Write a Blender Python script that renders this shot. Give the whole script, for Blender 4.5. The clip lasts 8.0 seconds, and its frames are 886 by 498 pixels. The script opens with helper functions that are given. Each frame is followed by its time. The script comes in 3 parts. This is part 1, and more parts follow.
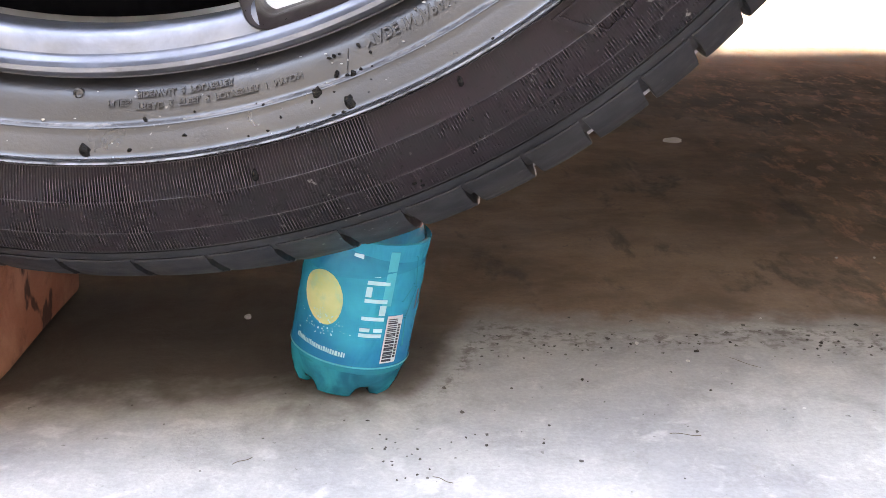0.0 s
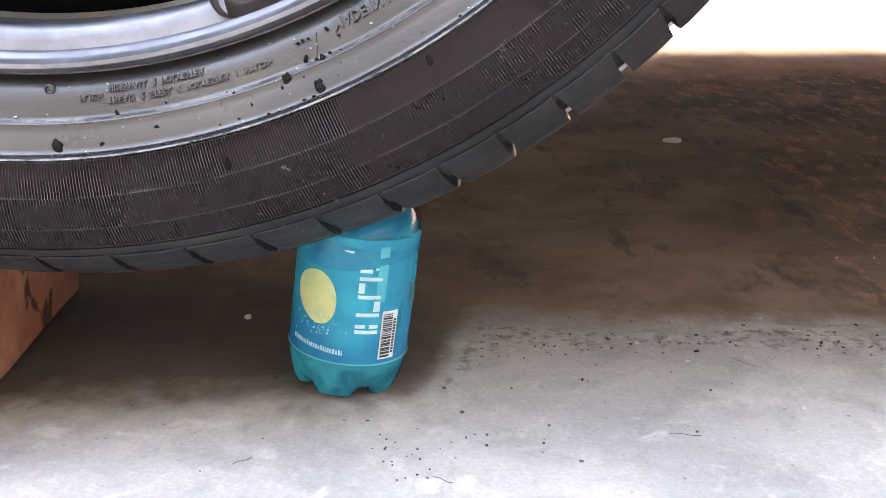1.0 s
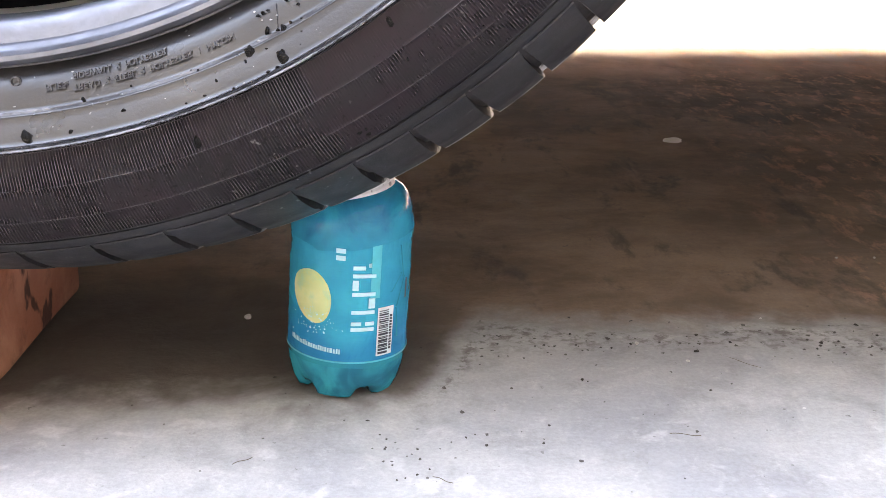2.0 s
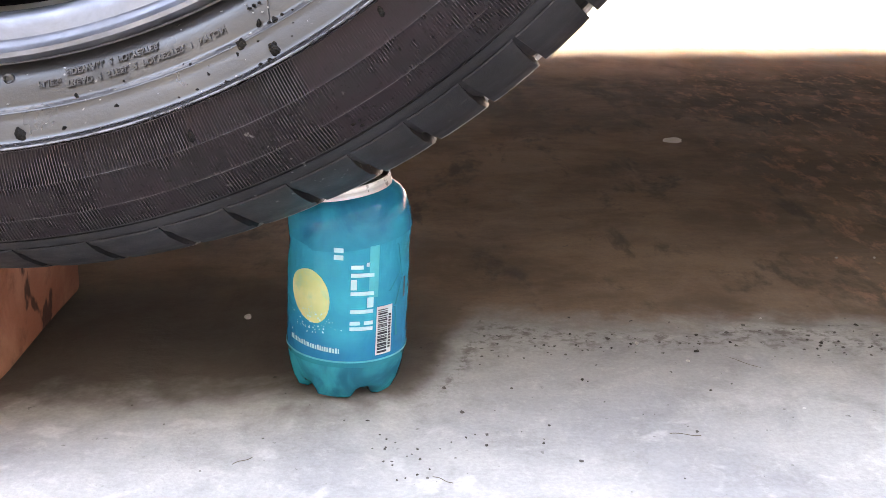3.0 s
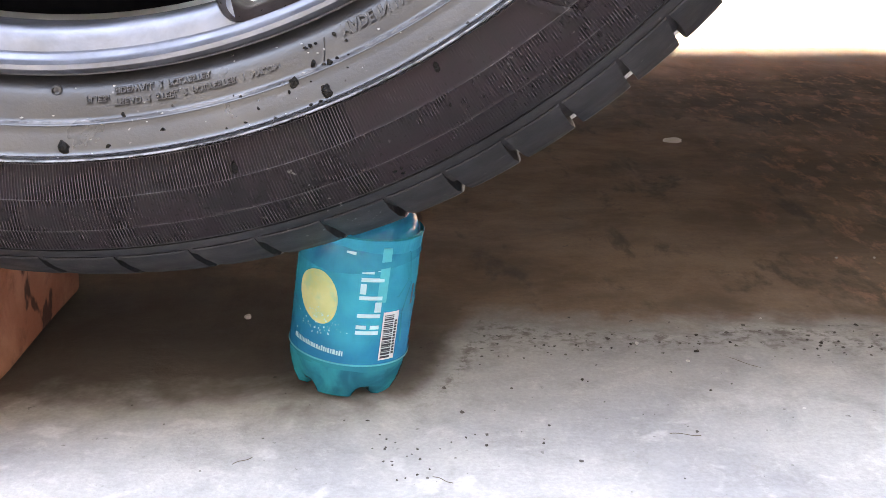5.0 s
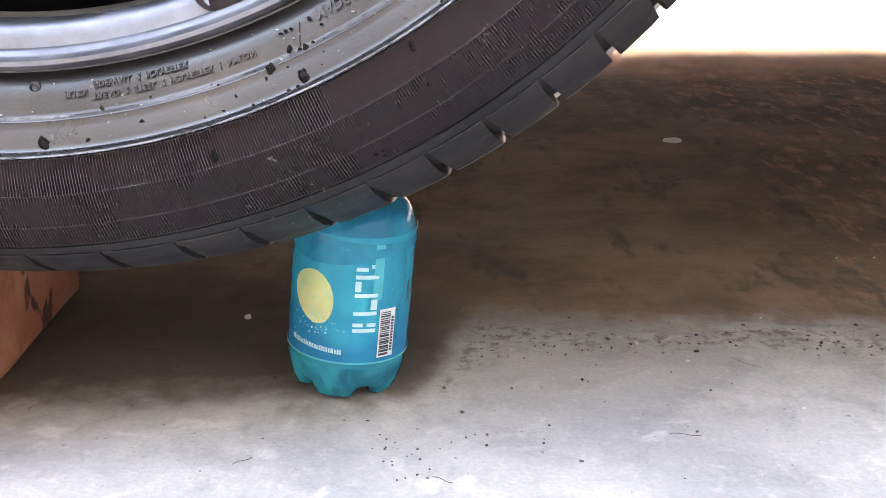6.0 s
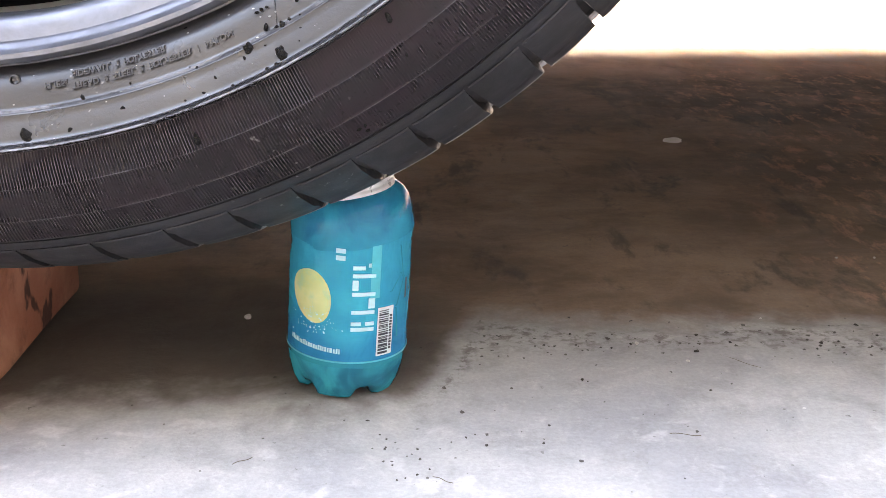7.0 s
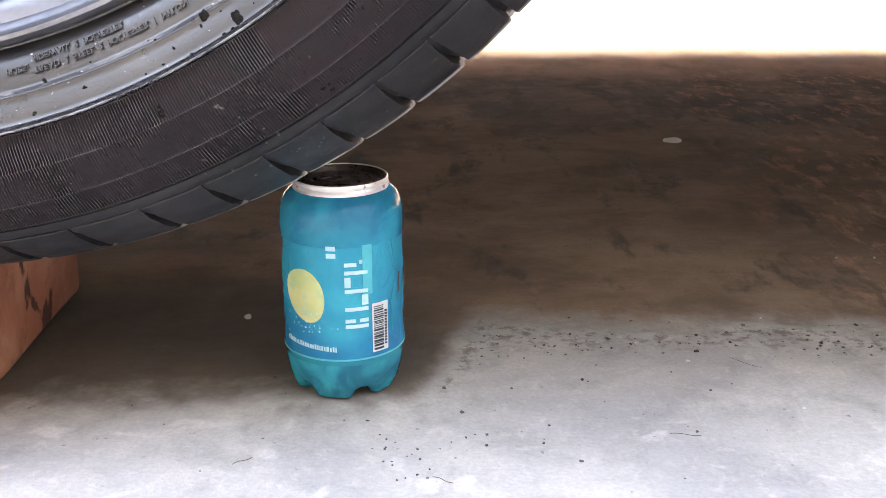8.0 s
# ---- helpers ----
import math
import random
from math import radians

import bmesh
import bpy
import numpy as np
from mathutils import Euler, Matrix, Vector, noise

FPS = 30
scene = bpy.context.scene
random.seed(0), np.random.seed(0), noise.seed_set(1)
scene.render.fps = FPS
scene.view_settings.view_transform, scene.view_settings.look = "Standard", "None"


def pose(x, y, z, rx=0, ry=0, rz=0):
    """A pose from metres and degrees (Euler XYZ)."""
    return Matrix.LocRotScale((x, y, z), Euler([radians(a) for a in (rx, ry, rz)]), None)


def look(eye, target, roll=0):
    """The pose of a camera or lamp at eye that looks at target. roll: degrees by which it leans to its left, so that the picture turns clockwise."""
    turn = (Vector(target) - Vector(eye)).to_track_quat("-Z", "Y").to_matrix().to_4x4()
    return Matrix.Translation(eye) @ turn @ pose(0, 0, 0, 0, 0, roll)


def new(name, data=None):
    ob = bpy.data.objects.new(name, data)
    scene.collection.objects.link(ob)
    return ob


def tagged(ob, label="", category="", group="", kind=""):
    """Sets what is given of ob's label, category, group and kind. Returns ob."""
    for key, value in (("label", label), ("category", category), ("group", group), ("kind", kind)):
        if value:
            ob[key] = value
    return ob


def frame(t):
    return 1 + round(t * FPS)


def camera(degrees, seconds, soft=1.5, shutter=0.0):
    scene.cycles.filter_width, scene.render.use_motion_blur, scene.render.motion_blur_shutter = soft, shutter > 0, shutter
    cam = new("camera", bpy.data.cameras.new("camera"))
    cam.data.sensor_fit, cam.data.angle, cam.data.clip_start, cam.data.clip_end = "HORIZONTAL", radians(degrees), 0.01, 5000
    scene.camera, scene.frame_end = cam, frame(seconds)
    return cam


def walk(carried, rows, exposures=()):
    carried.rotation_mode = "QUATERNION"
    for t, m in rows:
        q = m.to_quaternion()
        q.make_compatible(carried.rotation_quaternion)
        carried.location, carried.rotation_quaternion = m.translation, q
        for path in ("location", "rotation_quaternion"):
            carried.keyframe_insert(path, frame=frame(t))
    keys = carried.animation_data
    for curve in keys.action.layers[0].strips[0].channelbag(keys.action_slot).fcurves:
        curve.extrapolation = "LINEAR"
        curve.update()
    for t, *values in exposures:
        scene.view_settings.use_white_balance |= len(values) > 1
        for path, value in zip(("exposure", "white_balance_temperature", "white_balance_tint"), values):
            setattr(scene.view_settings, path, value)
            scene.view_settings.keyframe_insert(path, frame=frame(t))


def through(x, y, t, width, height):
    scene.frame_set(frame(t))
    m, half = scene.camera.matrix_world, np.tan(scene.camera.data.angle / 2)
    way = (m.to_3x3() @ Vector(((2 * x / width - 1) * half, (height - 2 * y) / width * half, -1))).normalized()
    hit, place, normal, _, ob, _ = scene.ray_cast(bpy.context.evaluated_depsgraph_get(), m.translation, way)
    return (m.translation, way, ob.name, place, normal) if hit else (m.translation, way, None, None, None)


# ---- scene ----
H = 0.2414            # eye above the floor
cam = camera(43.39, 8.0, soft=0.5)
EYE = pose(0, 0, H, 71.393, 0, 0)
walk(cam, [(0, EYE), (8, EYE)], exposures=[(0, 5.27, 9150, 15.5), (8, 5.27, 9150, 15.5)])

# ---- world and sun ----
SUN_EL, SUN_AZ = 34, 12      # degrees; the sun stands beyond the car
world = bpy.data.worlds.new("sky")
scene.world = world
world.use_nodes = True
wn = world.node_tree.nodes
sky = wn.new("ShaderNodeTexSky")
sky.sky_type = "NISHITA"
sky.sun_disc = False
sky.sun_elevation = radians(SUN_EL)
sky.sun_rotation = radians(SUN_AZ)
sky.air_density, sky.dust_density, sky.ozone_density = 1.0, 5.0, 1.0
wn["Background"].inputs["Strength"].default_value = 0.15
world.node_tree.links.new(sky.outputs["Color"], wn["Background"].inputs["Color"])
sun = new("sun", bpy.data.lights.new("sun", "SUN"))
sun.data.energy, sun.data.angle, sun.data.color = 0.5, radians(0.6), (1.0, 0.96, 0.91)
S = Vector((math.sin(radians(SUN_AZ)) * math.cos(radians(SUN_EL)), math.cos(radians(SUN_AZ)) * math.cos(radians(SUN_EL)), math.sin(radians(SUN_EL))))
sun.matrix_world = look(S * 10, (0, 0, 0))


# ---- materials ----
class Mat:
    """A node material with a principled surface and short ways to add nodes."""

    def __init__(self, name, color=(0.5, 0.5, 0.5), rough=0.5, metal=0.0, **more):
        self.m = bpy.data.materials.new(name)
        self.m.use_nodes = True
        self.t = self.m.node_tree
        self.b = self.t.nodes["Principled BSDF"]
        self.put("Base Color", color)
        self.put("Roughness", rough)
        self.put("Metallic", metal)
        for key, value in more.items():
            self.put(key.replace("_", " "), value)
        self.coord = self.t.nodes.new("ShaderNodeTexCoord").outputs["Object"]

    def put(self, key, value):
        self.feed(self.b.inputs[key], value)

    def feed(self, socket, value):
        if isinstance(value, bpy.types.NodeSocket):
            self.t.links.new(value, socket)
        elif isinstance(value, tuple) and len(value) == 3 and socket.type == "RGBA":
            socket.default_value = (*value, 1)
        elif isinstance(value, float) and socket.type == "RGBA":
            socket.default_value = (value, value, value, 1)
        else:
            socket.default_value = value

    def noise(self, scale, detail=4.0, rough=0.55, warp=0.0, stretch=None):
        n = self.t.nodes.new("ShaderNodeTexNoise")
        n.inputs["Scale"].default_value, n.inputs["Detail"].default_value = scale, detail
        n.inputs["Roughness"].default_value, n.inputs["Distortion"].default_value = rough, warp
        self.t.links.new(self.stretched(stretch), n.inputs["Vector"])
        return n.outputs["Fac"]

    def cells(self, scale, stretch=None):
        n = self.t.nodes.new("ShaderNodeTexVoronoi")
        n.inputs["Scale"].default_value = scale
        self.t.links.new(self.stretched(stretch), n.inputs["Vector"])
        return n.outputs["Distance"]

    def stretched(self, stretch):
        if not stretch:
            return self.coord
        n = self.t.nodes.new("ShaderNodeMapping")
        n.inputs["Scale"].default_value = stretch
        self.t.links.new(self.coord, n.inputs["Vector"])
        return n.outputs["Vector"]

    def math(self, op, a, b=0.0, c=0.0):
        n = self.t.nodes.new("ShaderNodeMath")
        n.operation = op
        for i, value in enumerate((a, b, c)):
            self.feed(n.inputs[i], value)
        return n.outputs[0]

    def span(self, value, lo, hi, to0=0.0, to1=1.0):
        n = self.t.nodes.new("ShaderNodeMapRange")
        n.interpolation_type = "SMOOTHSTEP"
        for i, v in enumerate((value, lo, hi, to0, to1)):
            self.feed(n.inputs[i], v)
        return n.outputs[0]

    def mix(self, fac, a, b):
        n = self.t.nodes.new("ShaderNodeMix")
        n.data_type = "RGBA"
        self.feed(n.inputs[0], fac)
        self.feed(n.inputs[6], a)
        self.feed(n.inputs[7], b)
        return n.outputs[2]

    def axes(self):
        n = self.t.nodes.new("ShaderNodeSeparateXYZ")
        self.t.links.new(self.coord, n.inputs[0])
        return n.outputs

    def bump(self, height, strength=0.5, distance=0.001, under=None):
        n = self.t.nodes.new("ShaderNodeBump")
        n.inputs["Strength"].default_value, n.inputs["Distance"].default_value = strength, distance
        self.t.links.new(height, n.inputs["Height"])
        if under is not None:
            self.t.links.new(under, n.inputs["Normal"])
        self.t.links.new(n.outputs[0], self.b.inputs["Normal"])
        return n.outputs[0]


def concrete():
    k = Mat("worn_concrete", rough=0.85)
    x, y, z = k.axes()
    big, mid, fine = k.noise(7, 6, 0.62, 0.5), k.noise(26, 6, 0.68, 0.3), k.noise(420, 3, 0.7)
    base = k.mix(k.span(big, 0.36, 0.66), (0.38, 0.38, 0.385), (0.52, 0.515, 0.495))
    base = k.mix(k.span(mid, 0.45, 0.72, 0, 0.55), base, (0.29, 0.285, 0.28))
    base = k.mix(k.span(k.noise(70, 6, 0.75, 0.3), 0.52, 0.70, 0, 0.45), base, (0.62, 0.61, 0.58))
    base = k.mix(k.math("MULTIPLY", k.span(k.noise(38, 4, 0.5, 0.4), 0.57, 0.70, 0, 0.5), k.span(y, 0.46, 0.52, 1, 0)), base, (0.72, 0.71, 0.69))
    # ragged outline of a newer skin of cement; brown dust lies past it
    rag = k.math("ADD", k.math("MULTIPLY", k.math("SUBTRACT", k.noise(9, 6, 0.65, 0.3), 0.5), 0.11), k.math("MULTIPLY", k.math("SUBTRACT", k.noise(45, 5, 0.6), 0.5), 0.045))
    # at the left the dust edge comes nearer, painted to deepen the tyre's shade
    front = k.span(x, -0.022, 0.024, 0.462, 0.566)
    past = k.math("ADD", k.math("SUBTRACT", y, front), rag)
    soil = k.mix(k.span(k.noise(7, 7, 0.7, 0.15, (0.8, 1.15, 1)), 0.36, 0.64), (0.160, 0.099, 0.062), (0.330, 0.225, 0.152))
    soil = k.mix(k.span(k.noise(16, 6, 0.68, 0.3, (1.0, 0.42, 1)), 0.54, 0.70, 0, 0.5), soil, (0.37, 0.27, 0.21))
    soil = k.mix(k.span(k.noise(21, 6, 0.68, 0.3, (1.0, 0.40, 1)), 0.53, 0.66, 0, 0.75), soil, (0.050, 0.035, 0.026))
    # sandy soil at the far side, red grit at one end
    # paler with distance: light under the far sill put into the colour
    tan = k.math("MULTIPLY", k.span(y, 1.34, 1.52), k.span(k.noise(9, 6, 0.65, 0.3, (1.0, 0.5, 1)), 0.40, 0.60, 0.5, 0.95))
    # darker blotches in a band across the far part of the floor
    far_blotch = k.math("MULTIPLY", k.math("MULTIPLY", k.span(y, 1.02, 1.20), k.span(y, 1.36, 1.47, 1, 0)), k.span(k.noise(11, 6, 0.65, 0.3, (1.0, 0.45, 1)), 0.42, 0.58, 0.0, 0.75))
    soil = k.mix(far_blotch, soil, (0.075, 0.052, 0.036))
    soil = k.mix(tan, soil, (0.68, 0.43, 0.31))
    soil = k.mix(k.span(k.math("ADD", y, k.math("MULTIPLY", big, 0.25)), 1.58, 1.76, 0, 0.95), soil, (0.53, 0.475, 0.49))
    grit = k.math("MULTIPLY", k.span(k.math("ADD", x, k.math("MULTIPLY", big, 0.2)), 0.28, 0.46), k.span(k.noise(60, 6, 0.75, 0.2, (1.0, 0.40, 1)), 0.50, 0.66))
    soil = k.mix(k.math("MULTIPLY", grit, 0.75), soil, (0.70, 0.37, 0.25))
    # soft dark oval painted in for the shade between block and bottle
    block_shade = k.math("ADD", k.math("ADD", k.math("POWER", k.math("DIVIDE", k.math("ADD", x, 0.14), 0.17), 2.0), k.math("POWER", k.math("DIVIDE", k.math("SUBTRACT", y, 0.545), 0.125), 2.0)), k.math("MULTIPLY", k.math("SUBTRACT", k.noise(24, 6, 0.7), 0.5), 0.9))
    soil = k.mix(k.span(block_shade, 0.35, 1.5, 0.85, 0.0), soil, (0.052, 0.042, 0.035))
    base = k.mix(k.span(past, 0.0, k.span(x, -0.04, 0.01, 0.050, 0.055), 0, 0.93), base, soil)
    # a darker seam and lost crumbs along the outline
    seam = k.math("MULTIPLY", k.span(past, -0.035, 0.0), k.span(past, 0.0, 0.02, 1, 0))
    base = k.mix(k.math("MULTIPLY", k.math("MULTIPLY", seam, k.span(x, -0.02, 0.01)), k.span(k.noise(120, 5, 0.7), 0.46, 0.62, 0.0, 0.75)), base, (0.12, 0.10, 0.085))
    # small dark crumbs and stains
    base = k.mix(k.span(k.noise(150, 3, 0.6), 0.69, 0.74, 0, 0.55), base, (0.09, 0.085, 0.08))
    base = k.mix(k.span(fine, 0.3, 0.75, 0.2, 0.0), base, (0.12, 0.11, 0.10))
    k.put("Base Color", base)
    k.put("Roughness", k.span(mid, 0.3, 0.7, 0.7, 0.95))
    first = k.bump(k.noise(55, 6, 0.66, 0.0), 0.35, 0.004)
    k.bump(fine, 0.12, 0.0012, first)
    return k.m


RIBS = 1640


def rubber():
    k = Mat("tyre_rubber", (0.028, 0.028, 0.031), 0.42, Coat_Roughness=0.18)
    x, y, z = k.axes()
    r = k.math("SQRT", k.math("ADD", k.math("MULTIPLY", x, x), k.math("MULTIPLY", z, z)))
    ang = k.math("ARCTAN2", z, x)
    band = k.math("MULTIPLY", k.span(r, 0.2925, 0.2935), k.span(r, 0.3295, 0.3310, 1, 0))
    wear = k.span(k.noise(55, 5, 0.7, 0.6), 0.35, 0.65)
    dust = k.math("MULTIPLY", band, k.math("MULTIPLY", wear, 0.8))
    base = k.mix(k.span(k.noise(14, 5, 0.6), 0.3, 0.7), (0.017, 0.017, 0.0195), (0.031, 0.031, 0.035))
    base = k.mix(k.math("MULTIPLY", band, 0.6), base, (0.009, 0.0066, 0.0082))
    base = k.mix(dust, base, (0.021, 0.0140, 0.0185))
    wave = k.math("SINE", k.math("MULTIPLY", ang, float(RIBS)))
    show = k.math("MULTIPLY", band, k.span(k.noise(34, 5, 0.65, 0.5), 0.42, 0.56, 0.12, 1.0))
    worn = k.mix(k.span(r, 0.3065, 0.3110), 1.0, k.span(k.noise(70, 5, 0.7, 0.3), 0.47, 0.56, 0.1, 1.0))
    show = k.math("MULTIPLY", show, worn)
    # past that seam the lower ribs are scuffed down to patches too
    scuffed = k.math("MULTIPLY", k.span(ang, -1.25, -1.12), k.math("MAXIMUM", k.span(k.noise(48, 5, 0.7, 0.6), 0.46, 0.53, 0.95, 0.0), k.span(k.noise(330, 3, 0.6), 0.46, 0.54, 0.9, 0.0)))
    show = k.math("MULTIPLY", show, k.math("SUBTRACT", 1.0, scuffed))
    # the upper ribs stop at a seam of the mould and leave a smooth field
    smooth_field = k.math("MULTIPLY", k.math("MULTIPLY", k.span(ang, -1.205, -1.190), k.span(ang, -0.62, -0.60, 1, 0)), k.span(r, 0.3068, 0.3072, 1, 0))
    show = k.math("MULTIPLY", show, k.math("SUBTRACT", 1.0, k.math("MULTIPLY", smooth_field, 0.93)))
    # rib relief shaded in colour: black between the ribs, pale on their crests
    base = k.mix(k.math("MULTIPLY", show, k.span(wave, -0.5, 0.5, 0.95, 0.0)), base, (0.002, 0.0018, 0.002))
    base = k.mix(k.math("MULTIPLY", show, k.span(wave, 0.3, 0.9, 0.0, 0.9)), base, (0.20, 0.165, 0.19))
    pits = k.math("MULTIPLY", k.span(k.noise(520, 3, 0.6), 0.60, 0.66), k.math("MULTIPLY", k.span(r, 0.298, 0.306), k.span(r, 0.331, 0.334, 1, 0)))
    base = k.mix(k.math("MULTIPLY", pits, 0.7), base, (0.003, 0.003, 0.003))
    k.put("Coat Weight", k.math("MULTIPLY", k.math("MULTIPLY", k.span(r, 0.2928, 0.2940, 1, 0), k.span(r, 0.268, 0.282, 0.45, 1.0)), k.span(k.noise(22, 5, 0.65, 0.4), 0.34, 0.64, 0.35, 1.0)))
    grit = k.math("MULTIPLY", k.span(k.noise(210, 3, 0.6), 0.66, 0.72), k.span(k.noise(18, 3), 0.48, 0.6))
    base = k.mix(k.math("MULTIPLY", grit, 0.5), base, (0.30, 0.29, 0.28))
    # wet shine of the moulded ridges, painted as pale lines on their crests
    for at, half, most in ((0.2790, 0.0006, 0.45), (0.2917, 0.0006, 0.9), (0.3070, 0.0003, 0.15), (0.3207, 0.0003, 0.12)):
        top = k.math("MULTIPLY", k.span(r, at - half, at - half * 0.4), k.span(r, at + half * 0.4, at + half, 1, 0))
        base = k.mix(k.math("MULTIPLY", top, k.span(k.noise(50, 5, 0.75), 0.38, 0.60, 0.15 * most, most)), base, (0.40, 0.40, 0.43))
    # tread face, dusty and worn light
    face = k.span(r, 0.3588, 0.3596)
    base = k.mix(k.math("MULTIPLY", face, k.span(k.noise(160, 4, 0.7), 0.35, 0.65, 0.5, 0.95)), base, (0.62, 0.59, 0.57))
    lip = k.math("MULTIPLY", k.span(r, 0.3577, 0.3586), k.span(r, 0.3589, 0.3596, 1, 0))
    base = k.mix(k.math("MULTIPLY", lip, k.span(k.noise(120, 4, 0.7), 0.38, 0.58, 0.10, 1.0)), base, (0.46, 0.43, 0.41))
    k.put("Base Color", base)
    rough = k.mix(band, k.span(k.noise(35, 4), 0.3, 0.7, 0.27, 0.42), k.span(wear, 0, 1, 0.5, 0.68))
    k.put("Specular IOR Level", k.math("ADD", k.span(r, 0.2925, 0.2935, 0.6, 0.14), k.span(r, 0.331, 0.335, 0.0, 0.10)))
    rough = k.mix(k.span(r, 0.331, 0.335), rough, k.span(k.noise(60, 4), 0.3, 0.7, 0.45, 0.62))
    crest = k.math("MULTIPLY", k.span(r, 0.2896, 0.2902), k.span(r, 0.2926, 0.2932, 1, 0))
    rough = k.mix(k.math("MULTIPLY", smooth_field, band), rough, k.span(k.noise(40, 4), 0.3, 0.7, 0.36, 0.46))
    k.put("Roughness", k.mix(crest, rough, 0.16))
    rib = k.math("MULTIPLY", wave, show)
    first = k.bump(rib, 1.0, 0.0012)
    k.bump(k.noise(700, 3, 0.6), 0.25, 0.0004, first)
    return k.m


def plain(name, color, rough, metal=0.0, vary=0.25, scale=60, relief=0.15, **more):
    k = Mat(name, color, rough, metal, **more)
    dark = tuple(c * (1 - vary) for c in color)
    k.put("Base Color", k.mix(k.span(k.noise(scale, 5, 0.65, 0.3), 0.35, 0.65), dark, color))
    k.put("Roughness", k.span(k.noise(scale * 2.3, 4), 0.3, 0.7, rough * 0.8, min(1, rough * 1.25)))
    if relief:
        k.bump(k.noise(scale * 6, 4, 0.6), relief, 0.0006)
    return k.m


def block_red():
    k = Mat("stained_red_block", rough=0.8)
    base = k.mix(k.span(k.noise(16, 5, 0.6, 0.5), 0.35, 0.65), (0.42, 0.155, 0.095), (0.58, 0.27, 0.18))
    base = k.mix(k.span(k.noise(70, 5, 0.7), 0.5, 0.75, 0, 0.5), base, (0.16, 0.055, 0.035))
    streak = k.noise(30, 4, 0.55, 0.3, (1, 1.0, 0.6))
    base = k.mix(k.span(streak, 0.62, 0.66, 0, 0.9), base, (0.05, 0.014, 0.010))
    k.put("Base Color", base)
    k.bump(k.noise(140, 5, 0.7), 0.5, 0.0015)
    return k.m


def teal(name, color, deep, through, rough):
    k = Mat(name, color, rough, Transmission_Weight=through, IOR=1.38, Specular_IOR_Level=0.2, Coat_Weight=0.12, Coat_Roughness=0.05)
    k.put("Base Color", k.mix(k.span(k.noise(45, 4, 0.5, 0.8), 0.35, 0.65), color, deep))
    k.bump(k.noise(60, 3, 0.5, 0.6), 0.4, 0.0025)
    return k.m


CONCRETE = concrete()
RUBBER = rubber()
SATIN_ALLOY = plain("satin_grey_alloy", (0.25, 0.265, 0.31), 0.45, 0.9, 0.3, 30, 0.06, Coat_Weight=0.12, Coat_Roughness=0.15)
CHAMFER = plain("brown_grey_machined_edge", (0.075, 0.060, 0.060), 0.34, 0.6, 0.3, 50, 0.05)
PAINT_BLACK = plain("black_rim_paint", (0.004, 0.004, 0.005), 0.4, 0.0, 0.2, 50, 0.02, Specular_IOR_Level=0.08)
SILVER = plain("bare_alloy", (0.88, 0.88, 0.87), 0.5, 0.0, 0.05, 40, 0.05)
NEAR_BLACK = plain("near_black", (0.0012, 0.0012, 0.0018), 0.8, 0.0, 0.3, 70, 0.3, Specular_IOR_Level=0.04)
CAR_PAINT = plain("dark_car_paint", (0.02, 0.022, 0.026), 0.25, 0.0, 0.1, 8, 0.0)
GLOSS_GLASS = plain("dark_window_glass", (0.01, 0.012, 0.014), 0.06, 0.0, 0.1, 3, 0.0)
UNDERSEAL = plain("underseal", (0.03, 0.028, 0.026), 0.85, 0.0, 0.3, 30, 0.4)
BRICK_RED = block_red()
TEAL = teal("teal_drink_in_plastic", (0.002, 0.44, 0.56), (0.002, 0.34, 0.50), 0.4, 0.12)
TEAL_CLEAR = teal("teal_clear_plastic", (0.001, 0.38, 0.49), (0.001, 0.16, 0.26), 0.15, 0.06)
TEAL_SHOULDER = teal("teal_plastic_shoulder", (0.001, 0.31, 0.47), (0.001, 0.18, 0.33), 0.15, 0.16)
ALUMINIUM = plain("brushed_aluminium_rim", (0.86, 0.85, 0.84), 0.32, 0.5, 0.08, 90, 0.05)
LID_DARK = plain("dark_brown_lid_lacquer", (0.040, 0.024, 0.024), 0.3, 0.3, 0.3, 120, 0.05)
WHITE_INK = plain("white_ink", (0.42, 0.74, 0.82), 0.4, 0.0, 0.1, 200, 0.0)
WHITE_PATCH = plain("white_patch", (0.66, 0.76, 0.79), 0.4, 0.0, 0.05, 200, 0.0)
BLACK_INK = plain("black_ink", (0.02, 0.03, 0.05), 0.4, 0.0, 0.1, 200, 0.0)
PALE_INK = plain("pale_blue_ink", (0.02, 0.48, 0.60), 0.35, 0.0, 0.15, 90, 0.0)
STONE = plain("wet_grit", (0.002, 0.002, 0.002), 0.10, 0.0, 0.5, 300, 0.9, Specular_IOR_Level=0.2)
PALE_STONE = plain("pale_grit", (0.80, 0.78, 0.74), 0.5, 0.0, 0.25, 250, 0.4)


def crumb():
    k = Mat("dirt_crumb", rough=0.9)
    pick = k.t.nodes.new("ShaderNodeObjectInfo").outputs["Random"]
    base = k.mix(k.span(pick, 0.1, 0.9), (0.020, 0.017, 0.015), (0.15, 0.14, 0.13))
    k.put("Base Color", k.mix(k.span(k.noise(900, 3), 0.35, 0.65, 0, 0.5), base, (0.08, 0.07, 0.06)))
    k.bump(k.noise(1500, 3), 0.6, 0.0004)
    return k.m


